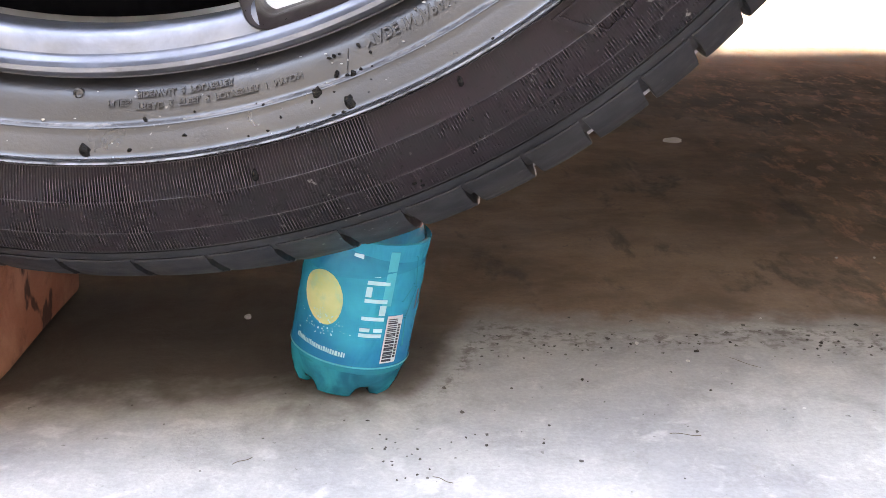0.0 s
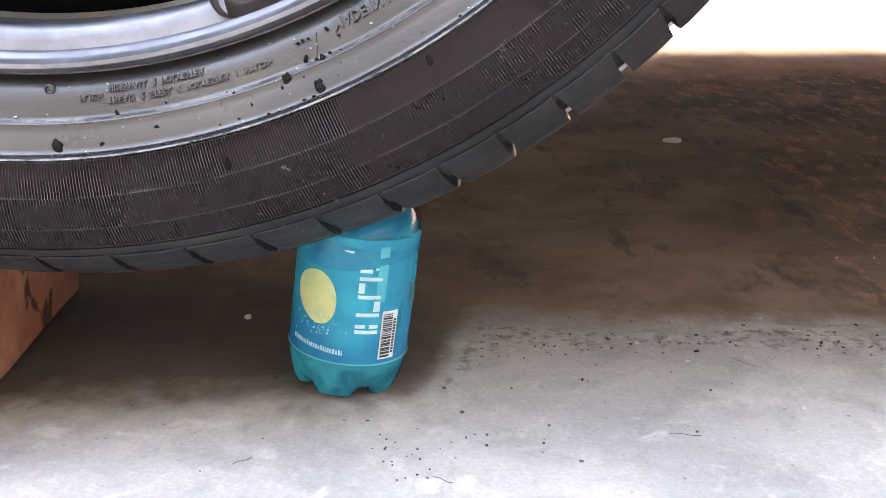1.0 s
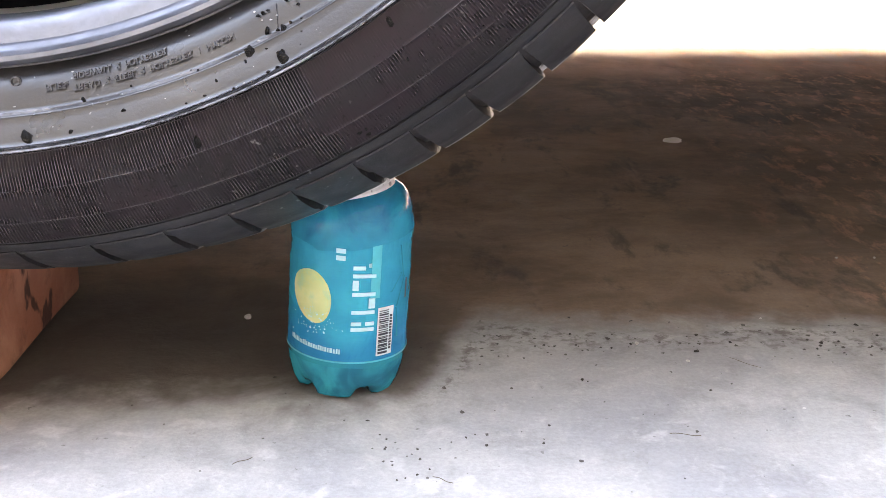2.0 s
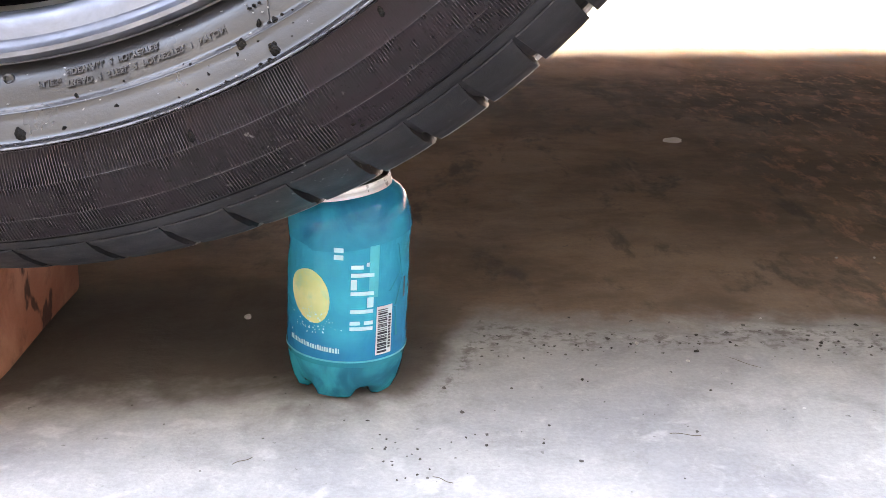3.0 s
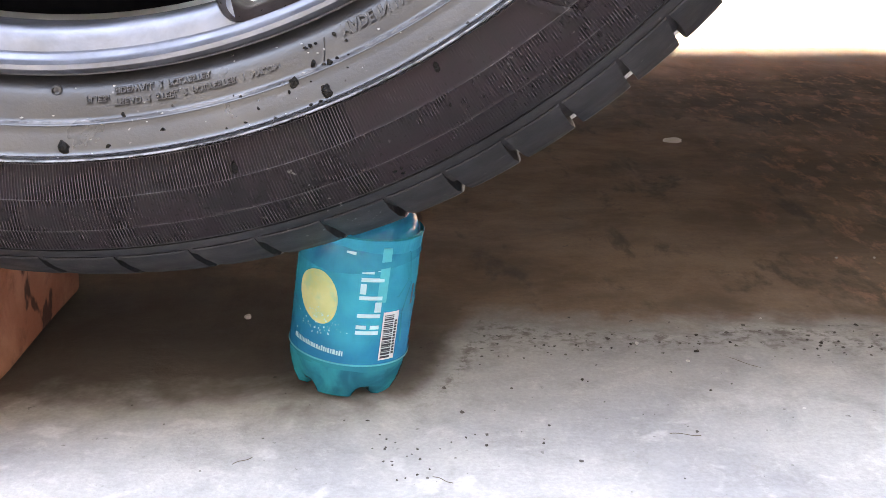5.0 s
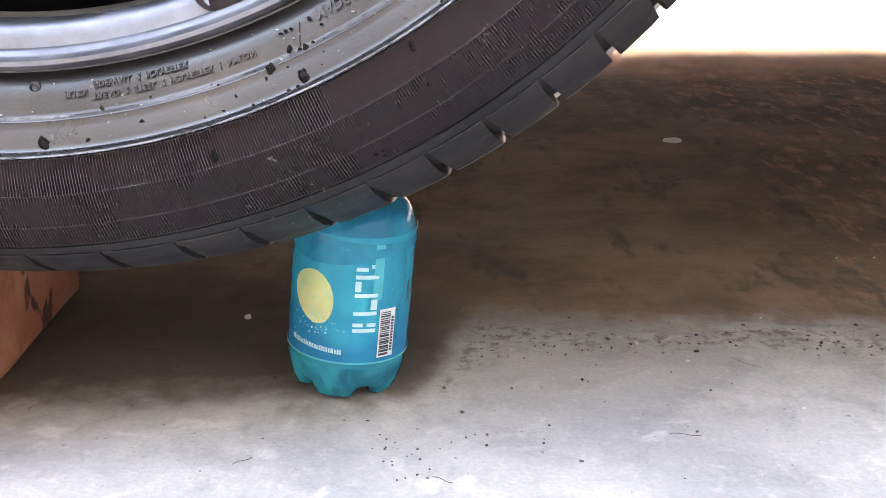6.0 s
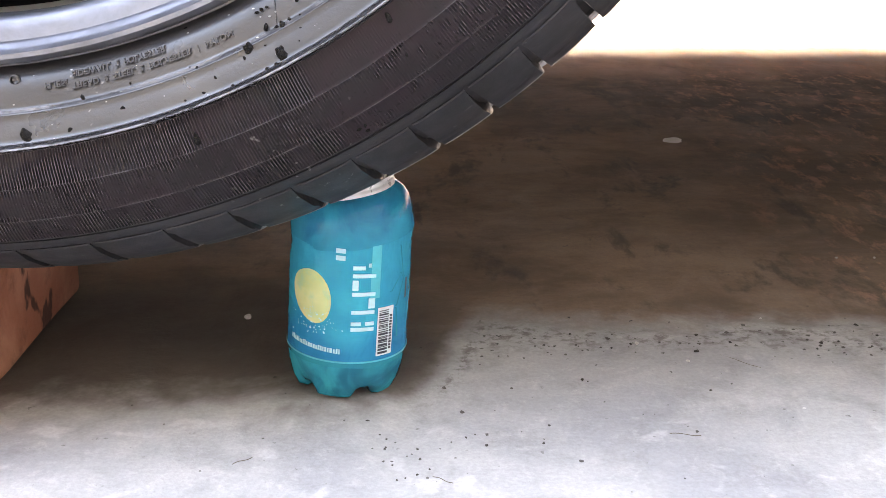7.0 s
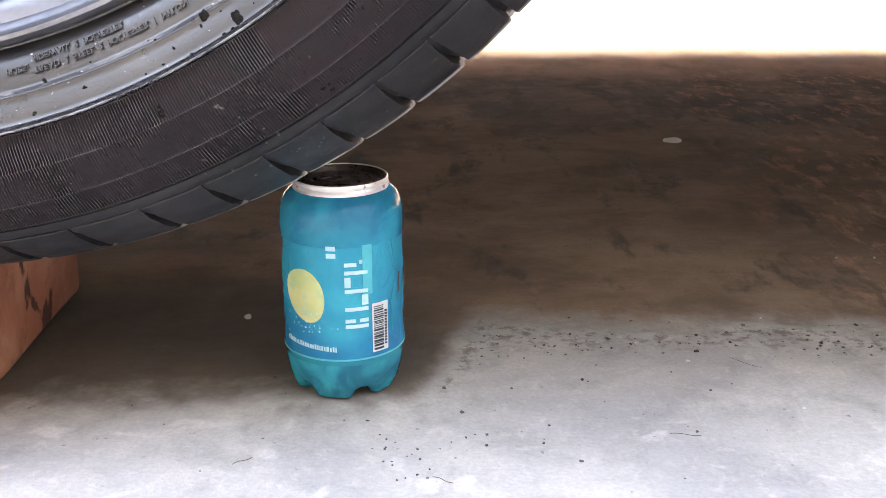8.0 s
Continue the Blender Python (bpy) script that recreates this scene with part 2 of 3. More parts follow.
DARK_CRUMB = crumb()
FLECK = plain("dried_dirt", (0.42, 0.42, 0.42), 0.8, 0.0, 0.3, 300, 0.2)
WALL_GREY = plain("dark_blue_grey_render", (0.024, 0.033, 0.046), 0.9, 0.0, 0.3, 6, 0.3)
WALL_BROWN = plain("weathered_render", (0.30, 0.285, 0.27), 0.9, 0.0, 0.3, 6, 0.3)
CHIP_WHITE = plain("white_paint_chip", (0.93, 0.91, 0.88), 0.5, 0.0, 0.06, 250, 0.2)
STRAW = plain("dry_stalk", (0.16, 0.12, 0.085), 0.8, 0.0, 0.4, 150, 0.3)


def lemon_ink():
    k = Mat("lemon_print", rough=0.35)
    x, y, z = k.axes()
    base = k.mix(k.span(k.noise(70, 3, 0.5, 0.4), 0.35, 0.65), (0.50, 0.58, 0.25), (0.62, 0.65, 0.33))
    base = k.mix(k.span(k.noise(160, 3, 0.6), 0.45, 0.7, 0, 0.6), base, (0.30, 0.56, 0.38))
    k.put("Base Color", base)
    return k.m


LEMON = lemon_ink()


def label_film():
    """Blue film that is cobalt at its foot and teal above, with light glowing through its middle painted in."""
    k = Mat("blue_label_film", rough=0.14, Coat_Weight=0.06, Coat_Roughness=0.03, Specular_IOR_Level=0.12, Transmission_Weight=0.05)
    x, y, z = k.axes()
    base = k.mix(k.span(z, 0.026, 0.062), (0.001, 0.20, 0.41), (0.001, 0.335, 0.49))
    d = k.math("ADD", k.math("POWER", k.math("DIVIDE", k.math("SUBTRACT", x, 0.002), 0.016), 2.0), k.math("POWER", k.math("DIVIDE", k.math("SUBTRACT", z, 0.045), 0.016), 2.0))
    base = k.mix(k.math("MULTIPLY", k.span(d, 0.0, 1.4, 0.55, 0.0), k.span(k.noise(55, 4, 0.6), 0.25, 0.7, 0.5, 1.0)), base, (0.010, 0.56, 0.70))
    base = k.mix(k.span(k.noise(38, 4, 0.6, 1.2), 0.42, 0.66, 0.0, 0.55), base, (0.001, 0.28, 0.46))
    k.put("Base Color", base)
    k.bump(k.noise(48, 3, 0.5, 1.0, (1, 1, 0.7)), 0.8, 0.003)
    return k.m


LABEL_FILM = label_film()


# ---- mesh helpers ----
def part(name, bm, material, parent=None, label="", smooth=True):
    """Links a bmesh as one mesh object, under a thing or a part."""
    me = bpy.data.meshes.new(name)
    bmesh.ops.recalc_face_normals(bm, faces=bm.faces)
    bm.to_mesh(me)
    bm.free()
    me.materials.append(material)
    if smooth:
        for p in me.polygons:
            p.use_smooth = True
        me.set_sharp_from_angle(angle=radians(38))
    ob = new(name, me)
    ob.parent = parent
    return tagged(ob, label)


def thing(name, m, label, category, group="", kind=""):
    ob = new(name)
    ob.empty_display_size = 0.05
    ob.matrix_world = m
    return tagged(ob, label, category, group, kind)


def sheet(rows, closed_u=False, closed_v=False, bm=None):
    """Quads over a grid of points, rows along v."""
    bm = bm or bmesh.new()
    vs = [[bm.verts.new(p) for p in row] for row in rows]
    nv, nu = len(vs), len(vs[0])
    for j in range(nv if closed_v else nv - 1):
        for i in range(nu if closed_u else nu - 1):
            a, b = vs[j], vs[(j + 1) % nv]
            bm.faces.new((a[i], a[(i + 1) % nu], b[(i + 1) % nu], b[i]))
    return bm


def ring(profile, steps, closed=False, start=0.0, bm=None):
    """A lathe about the y axis: profile of (radius, y)."""
    rows = [[(r * math.cos(a), w, r * math.sin(a)) for a in (start + 2 * math.pi * i / steps for i in range(steps))] for r, w in profile]
    return sheet(rows, closed_u=True, closed_v=closed, bm=bm)


def turned(profile, steps=72, bm=None):
    """A lathe about the z axis: profile of (radius, z)."""
    rows = [[(r * math.cos(2 * math.pi * i / steps), r * math.sin(2 * math.pi * i / steps), z) for i in range(steps)] for r, z in profile]
    return sheet(rows, closed_u=True, bm=bm)


def box(x0, x1, y0, y1, z0, z1, bevel=0.0, bm=None):
    bm = bm or bmesh.new()
    made = bmesh.ops.create_cube(bm, size=1.0, matrix=Matrix.Translation(((x0 + x1) / 2, (y0 + y1) / 2, (z0 + z1) / 2)) @ Matrix.Diagonal((x1 - x0, y1 - y0, z1 - z0, 1)))
    if bevel:
        bmesh.ops.bevel(bm, geom=list({e for v in made["verts"] for e in v.link_edges}), offset=bevel, segments=2, profile=0.6, affect="EDGES")
    return bm


def lump(size, flat=(1, 1, 1), seed=0, rough=0.35, sub=2):
    """A small irregular stone."""
    bm = bmesh.new()
    bmesh.ops.create_icosphere(bm, subdivisions=sub, radius=1.0)
    for v in bm.verts:
        n = noise.noise(v.co * 1.4 + Vector((seed * 7.3, seed * 1.7, 2.1)))
        v.co = Vector([c * f for c, f in zip(v.co * (1 + rough * n), flat)]) * size
    return bm


# ---- ground ----
def graded(lo, hi, step, far_lo, far_hi, grow=1.22):
    mid = list(np.arange(lo, hi + step / 2, step))
    out, s = [], step
    p = mid[-1]
    while p < far_hi:
        s *= grow
        p += s
        out.append(p)
    back, s, p = [], step, mid[0]
    while p > far_lo:
        s *= grow
        p -= s
        back.append(p)
    return back[::-1] + mid + out


def ground():
    xs, ys = graded(-0.44, 0.56, 0.0035, -900, 900), graded(0.36, 0.95, 0.0035, -900, 900)
    verts = []
    for y in ys:
        for x in xs:
            z = 0.0
            if -0.6 < x < 0.75 and 0.3 < y < 1.2:
                # the old patched skin: a ragged edge that stands proud of the dusty strip
                rag = 0.035 * noise.noise((x * 9, y * 9, 0.3)) + 0.014 * noise.noise((x * 40, y * 40, 1.7))
                edge = min((0.578 + rag) - y, (x + 0.012 + 0.6 * rag) * 1.0)
                z += 0.0018 / (1 + math.exp(max(-30.0, min(30.0, -edge / 0.0018)))) - 0.0018
                z += 0.0012 * noise.noise((x * 14, y * 14, 5.0)) + 0.0005 * noise.noise((x * 60, y * 60, 9.0))
                fade = min(1.0, max(0.0, (1.15 - y) / 0.2), max(0.0, (y - 0.3) / 0.05), max(0.0, (0.75 - x) / 0.15), max(0.0, (x + 0.6) / 0.12))
                near_bottle = min(1.0, max(0.0, (math.hypot(x + 0.05, y - 0.507) - 0.025) / 0.03))
                z *= fade * near_bottle
            verts.append((x, y, z))
    n = len(xs)
    faces = [(j * n + i, j * n + i + 1, (j + 1) * n + i + 1, (j + 1) * n + i) for j in range(len(ys) - 1) for i in range(n - 1)]
    me = bpy.data.meshes.new("ground")
    me.from_pydata(verts, [], faces)
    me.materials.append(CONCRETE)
    for p in me.polygons:
        p.use_smooth = True
    return tagged(new("ground", me), "worn grey concrete floor with brown dust under the car", "floor", kind="structure")


ground()

# ---- the tyre's section: radius against distance back along the axle ----
NODES_R = np.array([0.2373, 0.2656, 0.2882, 0.3164, 0.3390, 0.3560])
NODES_W = np.array([0.0081, -0.0086, -0.0186, -0.0179, 0.0002, 0.0311])
CURVE = np.polyfit(NODES_R - 0.3, NODES_W, 4)


def side(r):
    return float(np.polyval(CURVE, r - 0.3)) + 0.10 * max(0.0, 0.2917 - r) + 0.20 * min(0.0125, max(0.0, 0.2917 - r))


WIDTH = 0.215           # from bulge to bulge
BACK = 2 * side(0.302) + WIDTH
# edges between the shoulder blocks, degrees round the wheel
CUTS = [-98.6, -93.5, -88.3, -83.1, -78.4, -73.7, -69.1, -64.7, -60.25, -55.8, -51.2, -47.05, -43.2]
CUTS += [-43.2 + (261.4 + 43.2) * i / 64 for i in range(1, 64)]


def tyre_shell():
    ridge = {0.2795: (0.0011, 0.0006), 0.2917: (0.0032, 0.0008), 0.3070: (0.0006, 0.0005), 0.3207: (0.0006, 0.0005)}
    prof = [(0.2500, 0.030), (0.2520, 0.012), (0.2570, 0.0045), (0.2610, 0.0015)]
    rs = sorted(set([0.2635 + 0.0028 * i for i in range(24)] + [c + d for c, (h, s) in ridge.items() for d in (-2 * s, -s, 0, s, 2 * s)]))
    for r in rs:
        w = side(r)
        for c, (h, s) in ridge.items():
            w -= h * max(0.0, 1 - abs(r - c) / (1.6 * s))
        if r < 0.268:
            w += 0.004 * ((0.268 - r) / 0.0045) ** 2
        if r > 0.2795:
            w -= 0.0008
        prof.append((r, w))
    prof += [(0.3306, side(0.3306) - 0.0010), (0.3309, side(0.3309) + 0.0004), (0.3317, side(0.3317) + 0.0004), (0.3321, side(0.3321) - 0.0004), (0.3340, side(0.3340) - 0.0002), (0.3354, side(0.3354)),
             (0.3362, side(0.3362) + 0.0006), (0.3405, side(0.3405) + 0.0020), (0.3440, side(0.3440) + 0.0060), (0.3490, side(0.3490) + 0.0090), (0.3530, 0.0420), (0.3555, 0.0500), (0.3562, 0.0610)]
    # ribs and long grooves across the tread
    for a, b in ((0.066, 0.092), (0.100, 0.124)):
        prof += [(0.3530, a), (0.3611, a + 0.001), (0.3613, (a + b) / 2), (0.3611, b - 0.001), (0.3530, b)]
    half = BACK / 2
    prof = [p for p in prof if p[1] <= half + 0.012]
    back = [(r, BACK - w) for r, w in prof if w < 0.07][::-1]
    back = [(0.3605, BACK - 0.060), (0.3590, BACK - 0.038), (0.3530, BACK - 0.026)] + [p for p in back if p[0] < 0.349]
    prof = prof + [(0.3495, BACK - 0.066)] + back
    return ring(prof, 360)


def shoulder_block(a0, a1):
    """One lug: its flank follows the shoulder, its top turns onto the tread."""
    flank = [(0.3371, side(0.3371) + 0.004), (0.3371, side(0.3371) + 0.0003), (0.3379, side(0.3379) - 0.0005), (0.3450, side(0.3450) - 0.0003), (0.3525, side(0.3525)), (0.3547, side(0.3547)),
             (0.3558, 0.0328), (0.3581, 0.0376), (0.3593, 0.0420), (0.3607, 0.0500), (0.3614, 0.0600), (0.3480, 0.0605), (0.3475, 0.0400)]
    rows = []
    steps = 6
    for i in range(steps + 1):
        u = i / steps
        row = []
        for r, w in flank:
            gap = 0.0009 + 0.0012 * min(1.0, max(0.0, r - 0.3390) / 0.0090)
            a = radians(a0) + gap / r + (radians(a1 - a0) - 2 * gap / r) * u
            inset = 0.0002 if i in (0, steps) else 0.0
            row.append(((r - inset) * math.cos(a), w + inset * 0.8, (r - inset) * math.sin(a)))
        rows.append(row)
    bm = sheet(rows, closed_u=True)
    for end in (0, steps):
        n = len(flank)
        bm.verts.ensure_lookup_table()
        vs = [bm.verts[end * n + i] for i in range(n)]
        bm.faces.new(vs)
    return bm


def raised_text(words, a0, a1, r0, height, proud=0.0010):
    """Moulded lettering on the sidewall from angle a0 to a1, its tops pointing outwards."""
    curve = bpy.data.curves.new("lettering", "FONT")
    curve.body, curve.size = words, 1.0
    curve.resolution_u = 3
    curve.offset = 0.018
    ob = new("lettering_source", curve)
    bpy.context.view_layer.update()
    me = bpy.data.meshes.new_from_object(ob.evaluated_get(bpy.context.evaluated_depsgraph_get()))
    bpy.data.objects.remove(ob)
    bm = bmesh.new()
    bm.from_mesh(me)
    bpy.data.meshes.remove(me)
    low, high = min(v.co.x for v in bm.verts), max(v.co.x for v in bm.verts)
    foot = list(bm.verts)
    made = bmesh.ops.extrude_face_region(bm, geom=list(bm.faces))
    tops = {g for g in made["geom"] if isinstance(g, bmesh.types.BMVert)}
    for v in bm.verts:
        u = (v.co.x - low) / (high - low)
        a, r = radians(a0 + (a1 - a0) * u), r0 + height * v.co.y / 0.72
        w = side(r) + (-proud if v in tops else 0.0008)
        v.co = (r * math.cos(a), w, r * math.sin(a))
    return bm


def raised_frame(corners, thick, proud=0.0006):
    """A moulded outline on the sidewall through corners of (radius, degrees)."""
    bm = bmesh.new()
    cr, ca = sum(c[0] for c in corners) / len(corners), sum(c[1] for c in corners) / len(corners)
    loop = []
    for (r0, a0), (r1, a1) in zip(corners, corners[1:] + corners[:1]):
        loop += [(r0 + (r1 - r0) * i / 6, a0 + (a1 - a0) * i / 6) for i in range(6)]
    rows = []
    for inner, lift in ((0, 0.0006), (0, -proud), (1, -proud), (1, 0.0006)):
        row = []
        for r, a in loop:
            size = math.hypot(r - cr, radians(a - ca) * cr)
            q = 1 - inner * thick * 1.4 / max(size, 1e-4)
            rr, aa = cr + (r - cr) * q, radians(ca + (a - ca) * q)
            row.append((rr * math.cos(aa), side(rr) + lift, rr * math.sin(aa)))
        rows.append(row)
    return sheet(rows, closed_u=True, closed_v=True)


def rim_plate(bm, a0, a1, r_in, r_out=0.2540, steps=40, corner=3.0):
    """The dished face between the rim's lip and an opening with rounded corners, with thickness."""
    inner = []
    for i in range(steps + 1):
        a = a0 + (a1 - a0) * i / steps
        q = min(1.0, min(a - a0 + corner * 0.3, a1 - a + corner * 0.3) / corner)
        inner.append(r_in - 0.006 * (1 - math.sqrt(max(0.0, 1 - (1 - q) ** 2))))
    rows = []
    for f, w in ((0.0, 0.0005), (0.33, 0.0020), (0.66, 0.0036), (0.9, 0.0056), (1.0, 0.0080), (0.93, 0.026), (0.0, 0.030)):
        rows.append([((r_out + (q - r_out) * f) * math.cos(radians(a0 + (a1 - a0) * i / steps)), w, (r_out + (q - r_out) * f) * math.sin(radians(a0 + (a1 - a0) * i / steps))) for i, q in enumerate(inner)])
    sheet(rows, bm=bm)


def window_frame(a0, a1, r_out=0.2549, r_hub=0.075):
    """The chamfered edge round a window of the rim: down one spoke, round along the lip, up the next."""
    rows = []
    for d, c, w in ((-0.0003, 0.0090, 0.030), (0.0, 0.0090, 0.0006), (0.0006, 0.0088, -0.0006), (0.0036, 0.0066, 0.0070), (0.0043, 0.0060, 0.0110), (0.0044, 0.0060, 0.0300)):
        wide = radians(a1 - a0) * 0.25
        path = [(d, r_hub + (r_out - d - c - r_hub) * i / 10) for i in range(10)]
        path += [(d + c - c * math.cos(math.pi / 2 * i / 10), r_out - d - c + c * math.sin(math.pi / 2 * i / 10)) for i in range(11)]
        path += [(d + c + (wide - 2 * d - 2 * c) * i / 24, r_out - d) for i in range(1, 24)]
        path += [(wide - u, r) for u, r in path[:21]][::-1]
        rows.append([(r * math.cos(radians(a0) + u / 0.25), w, r * math.sin(radians(a0) + u / 0.25)) for u, r in path])
    return sheet(rows)


def spoke(a):
    """A spoke that widens into the rim and towards the hub."""
    bm = bmesh.new()
    rows = []
    for r, half, w in ((0.2535, 0.024, 0.003), (0.2480, 0.0165, 0.008), (0.2400, 0.0115, 0.010), (0.2200, 0.0100, 0.006), (0.1500, 0.0110, 0.0), (0.0900, 0.0140, 0.004), (0.0500, 0.0150, 0.008)):
        c, s = math.cos(radians(a)), math.sin(radians(a))
        row = []
        for x, y in ((-half, w + 0.016), (-half, w + 0.003), (-half * 0.72, w - 0.002), (half * 0.72, w - 0.002), (half, w + 0.003), (half, w + 0.016)):
            row.append((r * c - x * s, y, r * s + x * c))
        rows.append(row)
    return sheet(rows, closed_u=True, bm=bm)


def car_wheel():
    wheel = thing("mounted_tyre", pose(-0.136, 0.428, 0.43), "dirty black ribbed tyre on a satin grey rim", "tyre")
    tyre = part("casing", tyre_shell(), RUBBER, wheel, "dark dusty rubber tyre with a finely ribbed sidewall")
    for a0, a1 in zip(CUTS, CUTS[1:] + [CUTS[0] + 360]):
        part("tread_block", shoulder_block(a0, a1), RUBBER, tyre)
    part("lettering", raised_text("PLIES:", -88.2, -86.3, 0.2706, 0.0021), RUBBER, tyre, "small moulded letters")
    part("lettering", raised_text("SIDEWALL  2  POLYESTER", -85.85, -77.8, 0.2681, 0.0021), RUBBER, tyre, "small moulded letters")
    part("lettering", raised_text("TREAD  2  STEEL  2  POLYESTER  1  NYLON", -85.9, -72.2, 0.2722, 0.0021), RUBBER, tyre, "small moulded letters")
    part("lettering", raised_text("MADE IN JAPAN", -66.6, -58.8, 0.2684, 0.0040), RUBBER, tyre, "moulded letters")
    part("moulded_mark", raised_frame([(0.2957, -53.6), (0.3122, -51.5), (0.3105, -41.0), (0.2940, -43.0)], 0.0022, 0.0024), RUBBER, tyre, "raised outline of a moulded mark")
    part("moulded_mark", raised_frame([(0.3015, -49.6), (0.3060, -49.0), (0.3050, -44.0), (0.3005, -44.6)], 0.0016, 0.0024), RUBBER, tyre, "raised outline of a moulded mark")
    # wear pegs and seams of the mould
    for r, a, size in ((0.2680, -90.66, 0.0021),):
        peg = turned([(size, -0.0008), (size, 0.0008), (size * 0.7, 0.0012), (size * 0.6, 0.0002), (0.0001, 0.0001)], 20)
        bmesh.ops.transform(peg, matrix=Matrix.Translation((r * math.cos(radians(a)), side(r), r * math.sin(radians(a)))) @ pose(0, 0, 0, 90, 0, 0), verts=peg.verts)
        part("moulded_dot", peg, RUBBER, tyre)
    for r0, r1, a in ((0.2700, 0.2810, -68.1), (0.2930, 0.2985, -68.7)):
        seam = bmesh.new()
        rows = []
        for i in range(9):
            r = r0 + (r1 - r0) * i / 8
            aa = radians(a - 0.9 * i / 8)
            rows.append([(r * math.cos(aa + d / r), side(r) + h, r * math.sin(aa + d / r)) for d, h in ((-0.0003, 0.0003), (0, -0.0007), (0.0003, 0.0003))])
        part("mould_seam", sheet(rows, bm=seam), RUBBER, tyre)
    # grit stuck in the sidewall
    random.seed(4)
    spots = [(0.2882, -89.74, 0.0030), (0.2884, -69.26, 0.0028), (0.2813, -71.45, 0.0026), (0.2795, -68.3, 0.0017), (0.2972, -61.25, 0.0018), (0.3031, -77.46, 0.0020), (0.2882, -86.4, 0.0012),
             (0.2770, -69.6, 0.0013), (0.2800, -75.8, 0.0011), (0.2780, -85.2, 0.0010), (0.3045, -96.5, 0.0014), (0.2835, -72.0, 0.0009), (0.2855, -74.6, 0.0008), (0.2905, -73.5, 0.0010)]
    for i, (r, a, size) in enumerate(spots):
        grit = lump(size, (0.7, 0.42, 1.25), i, 0.5)
        a = radians(a)
        bmesh.ops.transform(grit, matrix=Matrix.Translation((r * math.cos(a), side(r) - 0.0006, r * math.sin(a))) @ pose(0, 0, 0, 0, random.uniform(-30, 30), 0), verts=grit.verts)
        part("grit", grit, STONE, tyre, "wet grit stuck to the rubber")
    for i in range(38):
        r, a, size = random.uniform(0.266, 0.290), radians(random.uniform(-98, -45) if i < 30 else random.gauss(-66, 3.0)), random.uniform(0.0002, 0.0005)
        fleck = lump(size, (random.uniform(0.8, 2.0), 0.35, 0.8), i, 0.4, 1)
        bmesh.ops.transform(fleck, matrix=Matrix.Translation((r * math.cos(a), side(r) - 0.0008, r * math.sin(a))), verts=fleck.verts)
        part("fleck", fleck, FLECK, tyre, "pale fleck of dried dirt")
    for i in range(34):
        r, a, size = random.choice((random.uniform(0.2800, 0.2910), random.uniform(0.270, 0.279), random.uniform(0.309, 0.329))), radians(random.choice((random.uniform(-97, -48), random.gauss(-68.5, 1.5)))), random.uniform(0.0003, 0.0009)
        speck = lump(size, (random.uniform(0.7, 1.8), 0.5, random.uniform(0.7, 1.6)), i + 90, 0.6, 1)
        bmesh.ops.transform(speck, matrix=Matrix.Translation((r * math.cos(a), side(r) - 0.0009, r * math.sin(a))), verts=speck.verts)
        part("speck", speck, STONE, tyre, "black speck of wet dirt")
    # rim
    lip = [(0.2500, 0.032), (0.2600, 0.020), (0.2622, 0.006), (0.2626, 0.0), (0.2618, -0.0042), (0.2600, -0.0060), (0.2582, -0.0058), (0.2572, -0.0038), (0.2562, -0.0022), (0.2550, -0.0016), (0.2540, 0.0005)]
    rim = part("rim", ring(lip, 240), SATIN_ALLOY, wheel, "satin grey alloy rim with a rolled lip")
    part("barrel", ring([(0.2540, 0.026), (0.2480, 0.040), (0.2330, 0.060), (0.2330, 0.120), (0.2480, 0.165), (0.2560, 0.185), (0.2590, 0.185), (0.2360, 0.122), (0.2360, 0.062), (0.2540, 0.032)], 160), SILVER, rim, "pale alloy barrel of the rim")
    for i in range(5):
        a = -107.0 + 72 * i
        face = bmesh.new()
        rim_plate(face, a - 4, a + 32.3, 0.2445)
        part("rim_face", face, SATIN_ALLOY, rim, "satin grey dished face of the rim")
        part("window_edge", window_frame(a + 31.2, a + 68.0), CHAMFER, rim, "brown-grey chamfered window edge")
        part("spoke", spoke(a + 69.0), PAINT_BLACK, rim, "black painted spoke")
    hub = ring([(0.001, -0.004), (0.030, -0.003), (0.034, 0.0), (0.060, 0.004), (0.075, 0.010), (0.078, 0.040), (0.001, 0.040)], 64)
    part("hub", hub, SATIN_ALLOY, rim)
    return wheel


wheel = car_wheel()


